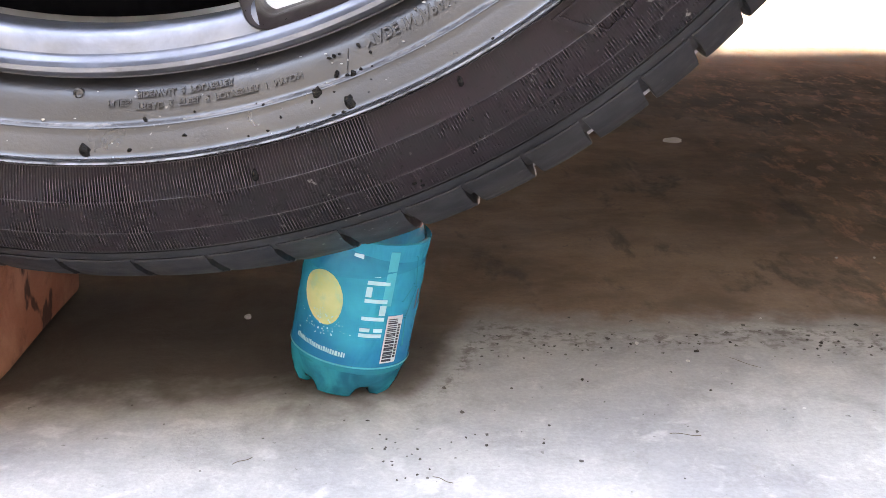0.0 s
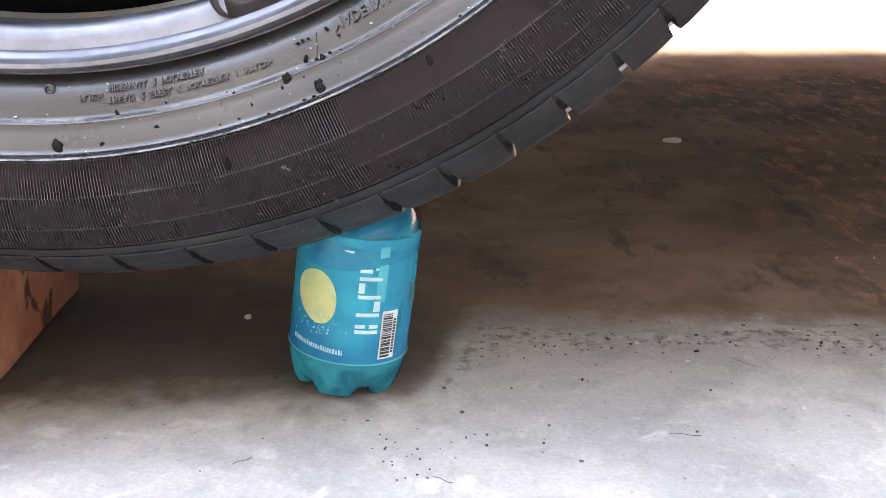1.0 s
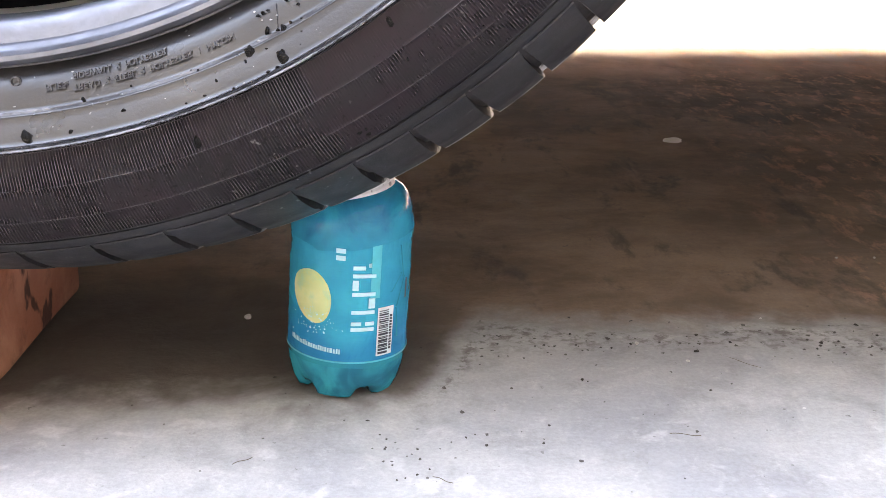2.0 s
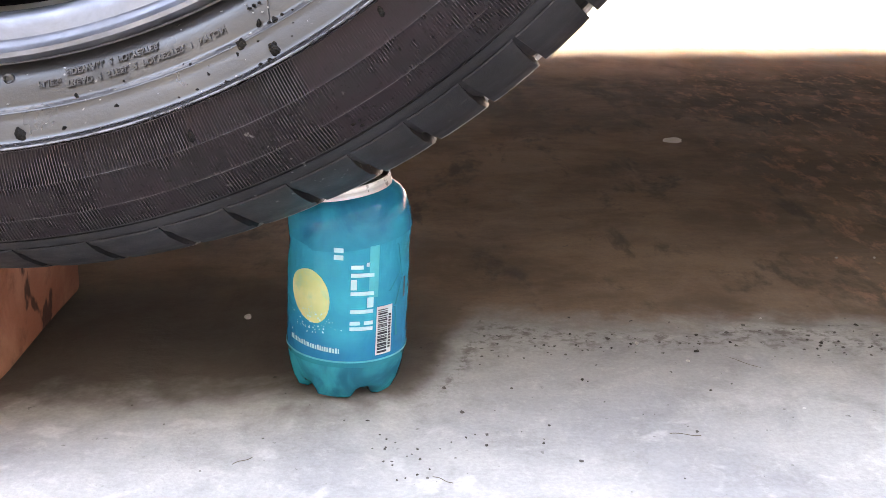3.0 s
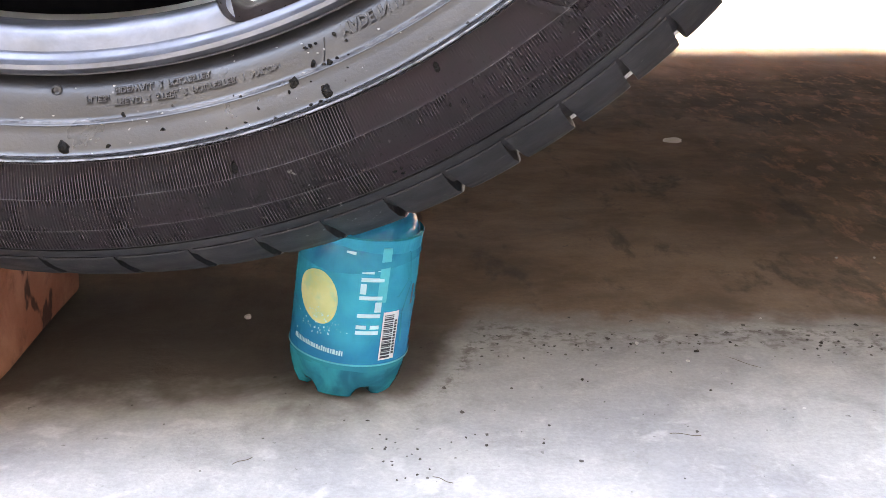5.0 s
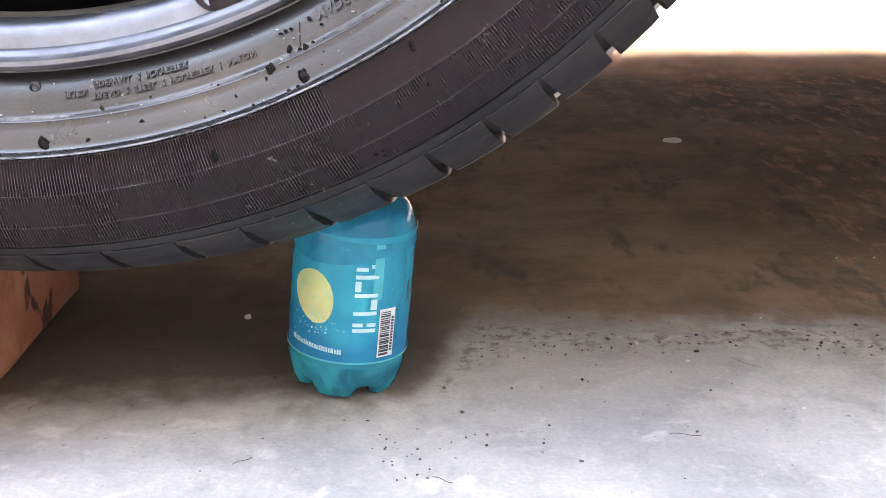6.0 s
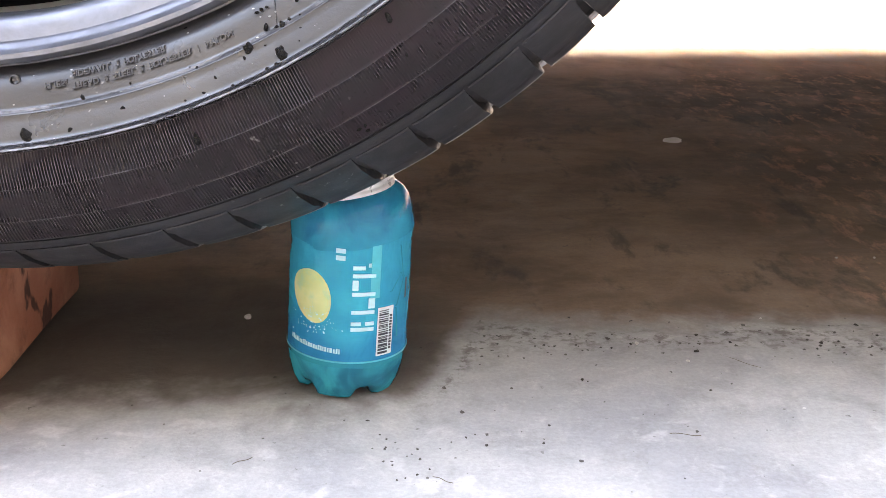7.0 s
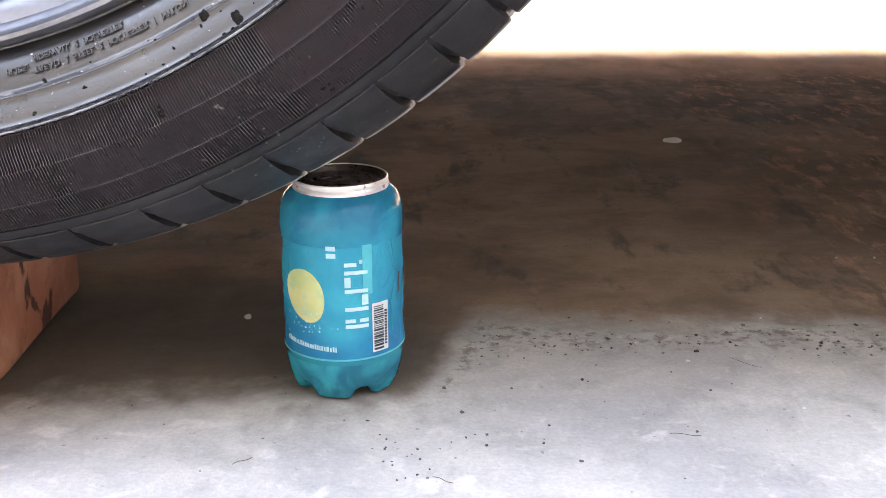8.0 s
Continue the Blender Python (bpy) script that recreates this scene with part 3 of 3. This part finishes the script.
# ---- the car over the wheel ----
def car():
    body = thing("car", pose(-0.136, 0, 0), "dark car whose body and underside shade the floor", "car")
    # under tray, sills and cabin; the wheel sits in an arch cut into the near side
    part("under_tray", box(-0.74, 3.30, 0.66, 1.62, 0.205, 0.33, 0.02), UNDERSEAL, body, "dull black under tray")
    part("near_sill", box(0.46, 3.30, 0.392, 0.66, 0.205, 0.42, 0.03), CAR_PAINT, body)
    part("rear_valance", box(-0.74, -0.46, 0.392, 0.66, 0.22, 0.42, 0.03), CAR_PAINT, body)
    part("far_sill", box(-0.74, 3.30, 1.62, 2.05, 0.205, 0.42, 0.03), CAR_PAINT, body)
    side_panel = bmesh.new()
    arch = [(0.44 * math.cos(math.pi * i / 24), 0.43 + 0.44 * math.sin(math.pi * i / 24)) for i in range(25)]
    outline = [(-0.74, 0.415), (-0.44, 0.415)] + arch[::-1] + [(0.44, 0.415), (3.30, 0.415)]
    rows = []
    for y in (0.392, 0.427):
        rows.append([(x, y, z) for x, z in outline])
        rows.append([(x, y + 0.02, 0.98) for x, z in outline])
    sheet([rows[0], rows[1]], bm=side_panel)
    sheet([rows[2], rows[3]], bm=side_panel)
    sheet([rows[0], rows[2]], bm=side_panel)
    part("near_side_panel", side_panel, CAR_PAINT, body)
    part("wheel_housing", box(-0.46, 0.46, 0.66, 0.70, 0.33, 0.90, 0.01), UNDERSEAL, body)
    cabin = bmesh.new()
    sect = [(-0.74, 0.98), (-0.66, 1.02), (-0.30, 1.46), (1.50, 1.50), (2.20, 1.05), (3.25, 0.95), (3.30, 0.90)]
    sheet([[(x, 0.425 + max(0, z - 0.98) * 0.25, z) for x, z in sect], [(x, 2.03 - max(0, z - 0.98) * 0.25, z) for x, z in sect]], bm=cabin)
    part("roof_and_bonnet", cabin, CAR_PAINT, body)
    for name, y0, lean in (("near_window", 0.429, 1), ("far_window", 2.026, -1)):
        glass = bmesh.new()
        rows = [[(x, y0 + lean * d, 0.975) for x, z in sect[:-1]] + [(x, y0 + lean * (d + max(0, z - 0.98) * 0.25), max(z, 0.976)) for x, z in sect[:-1]][::-1] for d in (0.0, 0.006)]
        vs = [[glass.verts.new(p) for p in row] for row in rows]
        n = len(vs[0])
        for i in range(n // 2 - 1):
            for row in vs:
                glass.faces.new((row[i], row[i + 1], row[n - 2 - i], row[n - 1 - i]))
        part(name, glass, GLOSS_GLASS, body, "dark side window", smooth=False)
    part("far_side_panel", box(-0.74, 3.30, 2.01, 2.05, 0.40, 1.0, 0.015), CAR_PAINT, body)
    part("tail_panel", box(-0.76, -0.72, 0.41, 2.04, 0.22, 1.0, 0.015), CAR_PAINT, body)
    part("nose_panel", box(3.28, 3.32, 0.41, 2.04, 0.22, 0.95, 0.015), CAR_PAINT, body)
    # added black sheet behind the lower left openings, hiding the pale barrel
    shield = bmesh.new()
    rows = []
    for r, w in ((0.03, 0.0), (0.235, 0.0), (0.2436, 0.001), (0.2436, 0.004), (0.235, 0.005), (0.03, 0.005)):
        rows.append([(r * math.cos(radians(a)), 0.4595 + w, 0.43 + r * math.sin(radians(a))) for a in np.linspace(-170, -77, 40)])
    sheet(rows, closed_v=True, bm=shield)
    part("barrel_shield", shield, NEAR_BLACK, body, "black sheet behind the rim openings")
    axle = ring([(0.001, 0.0), (0.035, 0.0), (0.035, 0.25), (0.001, 0.25)], 24)
    bmesh.ops.transform(axle, matrix=Matrix.Translation((0, 0.49, 0.43)), verts=axle.verts)
    part("axle", axle, NEAR_BLACK, body)
    return body


car_thing = car()


# unseen wall added beyond the car to block the low sky
far_blocker = box(-12.0, 14.0, 6.0, 6.2, -0.05, 1.9, 0.02)
tagged(part("sky_block_far", far_blocker, WALL_BROWN), "added wall beyond the car that cuts off low sky", "wall", kind="structure")
# unseen dark wall added behind the camera to keep low front light off
near_blocker = box(-9.0, 9.0, -1.8, -1.6, -0.05, 3.6, 0.02)
tagged(part("sky_block_near", near_blocker, WALL_GREY), "added dark blue-grey wall that cuts off low front sky", "wall", kind="structure")


# unseen walls added at both ends to block low light from the sides
for x in (-4.2, 5.6):
    end_blocker = box(x - 0.1, x + 0.1, -1.6, 6.0, -0.05, 3.2, 0.02)
    tagged(part("sky_block_end", end_blocker, WALL_GREY), "added dark blue-grey wall that cuts off low side sky", "wall", kind="structure")


# ---- the block under the tyre ----
def support_block():
    bm = box(-0.455, -0.2215, 0.405, 0.640, 0.0, 0.0720, 0.004)
    bmesh.ops.subdivide_edges(bm, edges=list(bm.edges), cuts=5, use_grid_fill=True)
    for v in bm.verts:
        n = noise.noise_vector(v.co * 28)
        v.co += Vector((n.x * 0.0016, n.y * 0.0016, n.z * 0.0006 if v.co.z > 0.01 else 0))
    ob = part("support_block", bm, BRICK_RED)
    return tagged(ob, "dark-stained red block lying under the car tyre", "block")


support_block()


# ---- the bottle ----
BX, BY = -0.0487, 0.5110
BR = 0.0293
TOP, LID = 0.0855, 0.0212     # foot of the top piece, and its rim above that


def on_wall(x, z, lift):
    """A point of the bottle's wall: x metres round from the front, at height z."""
    a = x / BR - math.pi / 2
    bulge = BR - 0.0006 * math.exp(-((z - 0.074) / 0.006) ** 2) + lift
    return (bulge * math.cos(a), bulge * math.sin(a), z)


def print_patch(bm, x0, x1, z0, z1, lift=0.0005, lean=0.0, thick=0.0003):
    """A thin printed patch laid round the wall."""
    n = max(2, int((x1 - x0) / 0.0015) + 1)
    rows = []
    for z, l in ((z0, lift - thick), (z0, lift), (z1, lift), (z1, lift - thick)):
        rows.append([on_wall(x0 + (x1 - x0) * i / n + lean * (z - z0), z, l) for i in range(n + 1)])
    return sheet(rows, bm=bm)


def print_disc(bm, x, z, rx, rz, lift=0.0005, tilt=0.0, steps=28, rings=6, shape=None):
    c, s = math.cos(radians(tilt)), math.sin(radians(tilt))
    rows = []
    for j in range(rings + 1):
        q = max(0.001, j / rings)
        row = []
        for i in range(steps):
            a = 2 * math.pi * i / steps
            k = q * (shape(a) if shape else 1.0)
            px, pz = rx * k * math.cos(a), rz * k * math.sin(a)
            row.append(on_wall(x + px * c - pz * s, z + px * s + pz * c, lift))
        rows.append(row)
    return sheet(rows, closed_u=True, bm=bm)


def bottle():
    b = thing("bottle", pose(BX, BY, 0), "teal plastic drink bottle with a can lid under the tyre", "bottle")
    # petal foot
    foot = [(0.0005, 0.010), (0.008, 0.008), (0.015, 0.0015), (0.0205, 0.0), (0.0245, 0.0018), (0.0270, 0.007), (0.0286, 0.014), (0.0290, 0.019), (0.0284, 0.025), (0.0272, 0.031)]
    vale = [(0.0005, 0.010), (0.008, 0.0095), (0.015, 0.0070), (0.0194, 0.0042), (0.0230, 0.0054), (0.0260, 0.0084), (0.0279, 0.0140), (0.0289, 0.0194), (0.0284, 0.025), (0.0272, 0.031)]
    rows = []
    steps = 140
    for (r0, z0), (r1, z1) in zip(foot, vale):
        row = []
        for i in range(steps):
            a = 2 * math.pi * i / steps
            m = max(0.0, (abs(math.sin(2.5 * (a + math.pi / 2) + 0.44)) - 0.72) / 0.28)
            m = m * m * (3 - 2 * m)
            row.append(((r0 + (r1 - r0) * m) * math.cos(a), (r0 + (r1 - r0) * m) * math.sin(a), z0 + (z1 - z0) * m))
        rows.append(row)
    foot_part = part("foot", sheet(rows, closed_u=True), TEAL_CLEAR, b, "clear teal plastic foot with petal lobes")
    # wall, from its pivot just above the foot
    wall = [(0.0284, 0.0195), (0.0290, 0.0205), (BR, 0.0240)] + [(BR - 0.0006 * math.exp(-((z - 0.074) / 0.006) ** 2), z) for z in np.linspace(0.03, 0.0855, 20)] + [(BR - 0.0008, 0.0868), (BR - 0.0022, 0.0862), (BR - 0.0022, 0.060)]
    body = part("body", turned(wall, 96), TEAL, b, "teal plastic wall full of blue drink")
    rows = [[on_wall(BR * 2 * math.pi * i / 96, z, l) for i in range(96)] for z, l in [(0.0236, 0.0)] + [(z, 0.0002) for z in np.linspace(0.0238, 0.0862, 18)] + [(0.0864, 0.0)]]
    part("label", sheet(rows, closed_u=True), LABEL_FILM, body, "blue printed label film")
    foot_line = bmesh.new()
    print_patch(foot_line, -0.085, 0.085, 0.0232, 0.0240, 0.0005)
    part("label_edge", foot_line, PALE_INK, body)
    fruit = print_disc(bmesh.new(), -0.0172, 0.0550, 0.0104, 0.0140, 0.0006, 24, shape=lambda a: 1 + 0.05 * math.cos(2 * a) + 0.04 * math.sin(3 * a))
    part("fruit_print", fruit, LEMON, body, "pale yellow fruit print")
    # brand lettering drawn as plain bars that run up the label
    strokes = [(0.0032, 0.0142, 0.0398, 0.0416), (0.0032, 0.0080, 0.0426, 0.0444), (0.0098, 0.0142, 0.0426, 0.0444), (0.0032, 0.0142, 0.0484, 0.0502), (0.0110, 0.0142, 0.0512, 0.0562), (0.0032, 0.0142, 0.0574, 0.0592), (0.0032, 0.0060, 0.0602, 0.0652), (0.0032, 0.0142, 0.0664, 0.0682), (0.0032, 0.0090, 0.0702, 0.0720), (0.0104, 0.0142, 0.0714, 0.0732)]
    for x0, x1, z0, z1 in strokes:
        part("print_bar", print_patch(bmesh.new(), x0, x1, z0, z1, 0.0006), WHITE_INK, body, "white printed bar")
    pale = bmesh.new()
    print_patch(pale, 0.0118, 0.0165, 0.056, 0.083, 0.0004)
    part("print_panel", pale, PALE_INK, body, "pale blue printed panel")
    for i in range(2):
        part("print_bar", print_patch(bmesh.new(), -0.0050, -0.0005, 0.0745 + 0.0036 * i, 0.0768 + 0.0036 * i, 0.0006), WHITE_INK, body, "white printed bar")
    # folds of the film beside the code, their bright streaks painted lighter teal
    for x0, x1, z0, z1, lean in ((0.0262, 0.0272, 0.050, 0.064, 0.35), (0.0225, 0.0233, 0.058, 0.066, 0.8), (0.0278, 0.0288, 0.034, 0.049, -0.12), (0.0305, 0.0313, 0.064, 0.080, -0.2)):
        part("film_fold", print_patch(bmesh.new(), x0, x1, z0, z1, 0.0009, lean, 0.0009), TEAL, body, "glossy fold of the label film")
    # bar code
    part("bar_code_patch", print_patch(bmesh.new(), 0.0160, 0.0250, 0.0262, 0.0508, 0.0006), WHITE_PATCH, body, "white bar code patch")
    random.seed(11)
    z = 0.0272
    while z < 0.0490:
        t = random.choice((0.0003, 0.0004, 0.0007, 0.0010))
        part("code_line", print_patch(bmesh.new(), 0.0167, 0.0220, z, z + t, 0.0009), BLACK_INK, body)
        z += t + random.choice((0.0003, 0.0005, 0.0007))
    code = bmesh.new()
    for i in range(12):
        print_patch(code, 0.0226, 0.0241, 0.0290 + 0.0015 * i, 0.0299 + 0.0015 * i, 0.0009)
    tagged(part("code_digits", code, BLACK_INK, body, "tiny dark bars beside the code"), kind="stuff")
    # a line of tiny print and the fizz over it
    line = bmesh.new()
    x = -0.0295
    while x < -0.0012:
        w = random.uniform(0.0006, 0.0013)
        z = 0.0278 - 0.002 * (x / 0.03)
        print_patch(line, x, x + w, z, z + random.uniform(0.0018, 0.0025), 0.0006)
        x += w + 0.0004
    tagged(part("small_print", line, WHITE_INK, body, "line of tiny white print"), kind="stuff")
    fizz = bmesh.new()
    for i in range(75):
        x = random.gauss(-0.0155, 0.0055)
        z = random.uniform(0.0365, 0.0500) - 0.25 * abs(x + 0.0155)
        r = random.choice((0.00018, 0.00022, 0.0003, 0.0004))
        print_disc(fizz, x, z, r, r, 0.0007, 0, 8, 1)
    tagged(part("fizz_print", fizz, WHITE_INK, body, "tiny white printed bubbles"), kind="stuff")
    dark = bmesh.new()
    print_patch(dark, 0.0335, 0.0352, 0.052, 0.062, 0.0006)
    part("print_bar", dark, BLACK_INK, body, "small dark printed bar")
    # top: shoulder, seamed rim, lid and tab; origin at its own foot
    top = new("top")
    top.parent = b
    top.empty_display_size = 0.02
    shoulder = [(BR - 0.0002, -0.0065), (BR + 0.0004, -0.0050), (BR + 0.0004, 0.0)] + [(BR + 0.0004, 0.0008), (BR + 0.0002, 0.004), (BR - 0.0003, 0.0075), (BR - 0.0012, 0.0108), (BR - 0.0028, 0.0134), (BR - 0.0048, 0.0152), (BR - 0.0064, 0.0161), (0.0218, 0.0164)]
    shoulder = [(r, z) for r, z in shoulder]
    part("shoulder", turned(shoulder, 96), TEAL_SHOULDER, top, "clear teal plastic shoulder")
    collar = [(0.0216, 0.0156), (0.0228, 0.0160), (0.0230, 0.0174), (0.0223, 0.0186), (0.0228, 0.0197), (0.0227, 0.0207), (0.0223, 0.0212), (0.0220, 0.0208), (0.0219, 0.0182), (0.0204, 0.0172)]
    part("rim_seam", turned(collar, 96), ALUMINIUM, top, "bright aluminium can rim")
    part("lid", turned([(0.0218, 0.0207), (0.0214, 0.0196), (0.0209, 0.0176), (0.0196, 0.0174), (0.0184, 0.0184), (0.0100, 0.0186), (0.0004, 0.0186)], 72), LID_DARK, top, "dark brown can lid")
    tab = bmesh.new()
    rows = []
    for r, z in ((1.0, 0.0194), (1.0, 0.0204), (0.62, 0.0204), (0.62, 0.0194)):
        rows.append([(-0.004 + 0.0088 * r * math.cos(2 * math.pi * i / 36), -0.002 + 0.0052 * r * math.sin(2 * math.pi * i / 36), z) for i in range(36)])
    sheet(rows, closed_u=True, closed_v=True, bm=tab)
    part("pull_tab", tab, LID_DARK, top, "dark pull tab")
    return b, body, top, foot_part


bottle_thing, bottle_body, bottle_top, bottle_foot = bottle()


# ---- litter on the floor ----
def litter():
    random.seed(21)
    chip = lump(0.0095, (1.0, 0.62, 0.10), 3, 0.35)
    ob = part("paint_chip", chip, CHIP_WHITE)
    ob.matrix_world = pose(0.2184, 1.037, 0.0016, 12, 0, 8)
    tagged(ob, "pale chip lying in the brown dust", "chip", "chips on the floor")
    pale = [(-0.1118, 0.5925, 0.0020, 1.2), (0.128, 0.533, 0.0012, 0.7), (0.182, 0.592, 0.0009, 0.7), (0.172, 0.478, 0.0014, 0.6), (0.193, 0.4785, 0.0010, 0.6), (0.105, 0.556, 0.0012, 1), (0.261, 0.698, 0.0010, 1), (0.286, 0.698, 0.0010, 1)]
    for i, (x, y, s, f) in enumerate(pale):
        ob = part("pebble", lump(s, (1, 0.8, f * 0.7), i + 9, 0.35), PALE_STONE)
        ob.matrix_world = pose(x, y, s * 0.35 * f, 0, 0, random.uniform(0, 180))
        tagged(ob, "small pale pebble on the concrete floor", "pebble", "pebbles on the floor")
    dark = [(0.132, 0.498, 0.0011), (0.009, 0.474, 0.0016), (0.0005, 0.500, 0.0018), (0.034, 0.500, 0.0012), (0.049, 0.461, 0.0011), (0.045, 0.444, 0.0012), (0.116, 0.455, 0.0014), (-0.085, 0.513, 0.0011), (0.144, 0.505, 0.0012),
            (0.135, 0.545, 0.0016), (0.158, 0.552, 0.0017), (0.09, 0.562, 0.0015), (0.06, 0.552, 0.0011), (0.05, 0.562, 0.0011), (0.205, 0.556, 0.0018), (0.215, 0.55, 0.0014), (0.07, 0.51, 0.0014), (0.02, 0.452, 0.0012), (-0.01, 0.43, 0.0011), (0.06, 0.428, 0.0012)]
    for i in range(105):
        dark.append((random.uniform(0.015, 0.24), random.gauss(0.556, 0.015), random.uniform(0.0005, 0.0013)))
    for i in range(24):
        dark.append((random.gauss(-0.012, 0.016), random.gauss(0.435, 0.014), random.uniform(0.0004, 0.0010)))
    for i in range(40):
        dark.append((random.uniform(-0.16, 0.24), random.uniform(0.41, 0.58), random.uniform(0.0003, 0.0007)))
    for i, (x, y, s) in enumerate(dark):
        ob = part("crumb", lump(s * 0.6, (random.uniform(0.7, 1.7), random.uniform(0.8, 1.6), 0.55), i + 40, 0.9, 2), DARK_CRUMB)
        ob.matrix_world = pose(x, y, s * 0.35, 0, 0, random.uniform(-40, 40))
        tagged(ob, "dark crumb of dirt on the concrete floor", "crumb", "crumbs on the floor")
    for x, y, length, turn in ((0.155, 0.532, 0.024, -42), (0.11, 0.452, 0.014, -8), (-0.087, 0.428, 0.010, 40), (0.0, 0.412, 0.010, -30)):
        rows = [[(-length / 2 + length * i / 10, 0.00018 * math.cos(a) + 0.0006 * math.sin(i * 0.6), 0.00018 * math.sin(a)) for a in (0, 1.57, 3.14, 4.71)] for i in range(11)]
        ob = part("stalk", sheet(rows, closed_u=True), STRAW)
        ob.matrix_world = pose(x, y, 0.0005, 0, 0, turn)
        tagged(ob, "thin dry stalk on the concrete floor", "stalk", "stalks on the floor")


litter()


# ---- what moves ----
# seconds, wheel centre x, y, height, degrees rolled
ROLL = [
    (0.0, -0.1363, 0.4284, 0.4299, 0.00), (0.5, -0.1550, 0.4286, 0.4310, 1.90), (1.0, -0.1583, 0.4287, 0.4313, 2.38), (1.5, -0.1797, 0.4289, 0.4321, 5.00),
    (1.7, -0.1891, 0.4290, 0.4323, 6.38), (2.25, -0.1934, 0.4291, 0.4332, 7.06), (2.6, -0.2190, 0.4293, 0.4328, 10.20), (2.8, -0.2155, 0.4293, 0.4328, 9.65), (3.0, -0.1987, 0.4291, 0.4333, 7.76), (3.5, -0.1908, 0.4290, 0.4327, 6.72),
    (4.0, -0.1757, 0.4289, 0.4319, 4.51), (4.5, -0.1590, 0.4287, 0.4311, 2.52), (4.7, -0.1572, 0.4287, 0.4311, 2.25), (5.15, -0.1515, 0.4286, 0.4308, 1.55), (5.8, -0.1622, 0.4287, 0.4313, 2.99), (6.0, -0.1714, 0.4288, 0.4319, 3.97),
    (6.5, -0.1915, 0.4291, 0.4324, 6.79), (7.0, -0.1930, 0.4291, 0.4334, 7.03), (7.3, -0.2173, 0.4294, 0.4326, 9.92), (7.5, -0.2239, 0.4294, 0.4338, 11.12), (8.0, -0.2300, 0.4295, 0.4338, 12.00)]
# seconds, how far the bottle is pushed over (0 to 1)
PUSH = [(0.0, 1.0), (0.5, 0.63), (1.0, 0.66), (1.5, 0.41), (1.7, 0.38), (2.25, 0.37), (2.6, 0.06), (2.8, 0.08), (3.0, 0.29), (3.5, 0.38), (4.0, 0.47), (4.5, 0.69), (4.7, 0.70), (5.15, 0.74), (5.8, 0.62), (6.0, 0.50),
        (6.5, 0.40), (7.0, 0.37), (7.3, 0.10), (7.5, 0.04), (8.0, 0.0)]


def motions():
    walk(wheel, [(t, pose(x, y, z, 0, -a, -0.665)) for t, x, y, z, a in ROLL])
    walk(car_thing, [(t, pose(x, 0, z - 0.43)) for t, x, y, z, a in ROLL])
    walk(bottle_foot, [(t, pose(-0.0008 * p, 0, 0.0012 * p, 0, 8.0 * p, 0)) for t, p in PUSH])
    walk(bottle_body, [(t, pose(-0.0020 * p, 0, -0.0025 * p, 0, 11.0 * p, 0)) for t, p in PUSH])
    rows = []
    for (t, x, y, z, a), (_, p) in zip(ROLL, PUSH):
        # the lid gives way under the tread and comes to lie along it
        lid_x, lid_z = BX - 0.0020 * p + 0.076 * math.sin(radians(11.0 * p)), TOP + LID
        under = [z - math.sqrt(0.361 ** 2 - (lid_x + d - x) ** 2) for d in (-0.0225, 0.0)]
        slope = math.degrees(math.asin((lid_x - x) / 0.361))
        tilt = min(slope, 10.0 - 8.0 * p, math.degrees(math.atan(max(0.0, lid_z - under[0]) / 0.0225)))
        lid_z = min(lid_z - 0.0225 * math.sin(radians(tilt)) * 0.5, under[1] + 0.009 * p)
        q = radians(tilt)
        foot_z = lid_z - LID * math.cos(q)
        rows.append((t, pose(-0.0020 * p + foot_z * math.sin(radians(11.0 * p)), 0, foot_z, 0, -tilt, 0)))
    walk(bottle_top, rows)


motions()
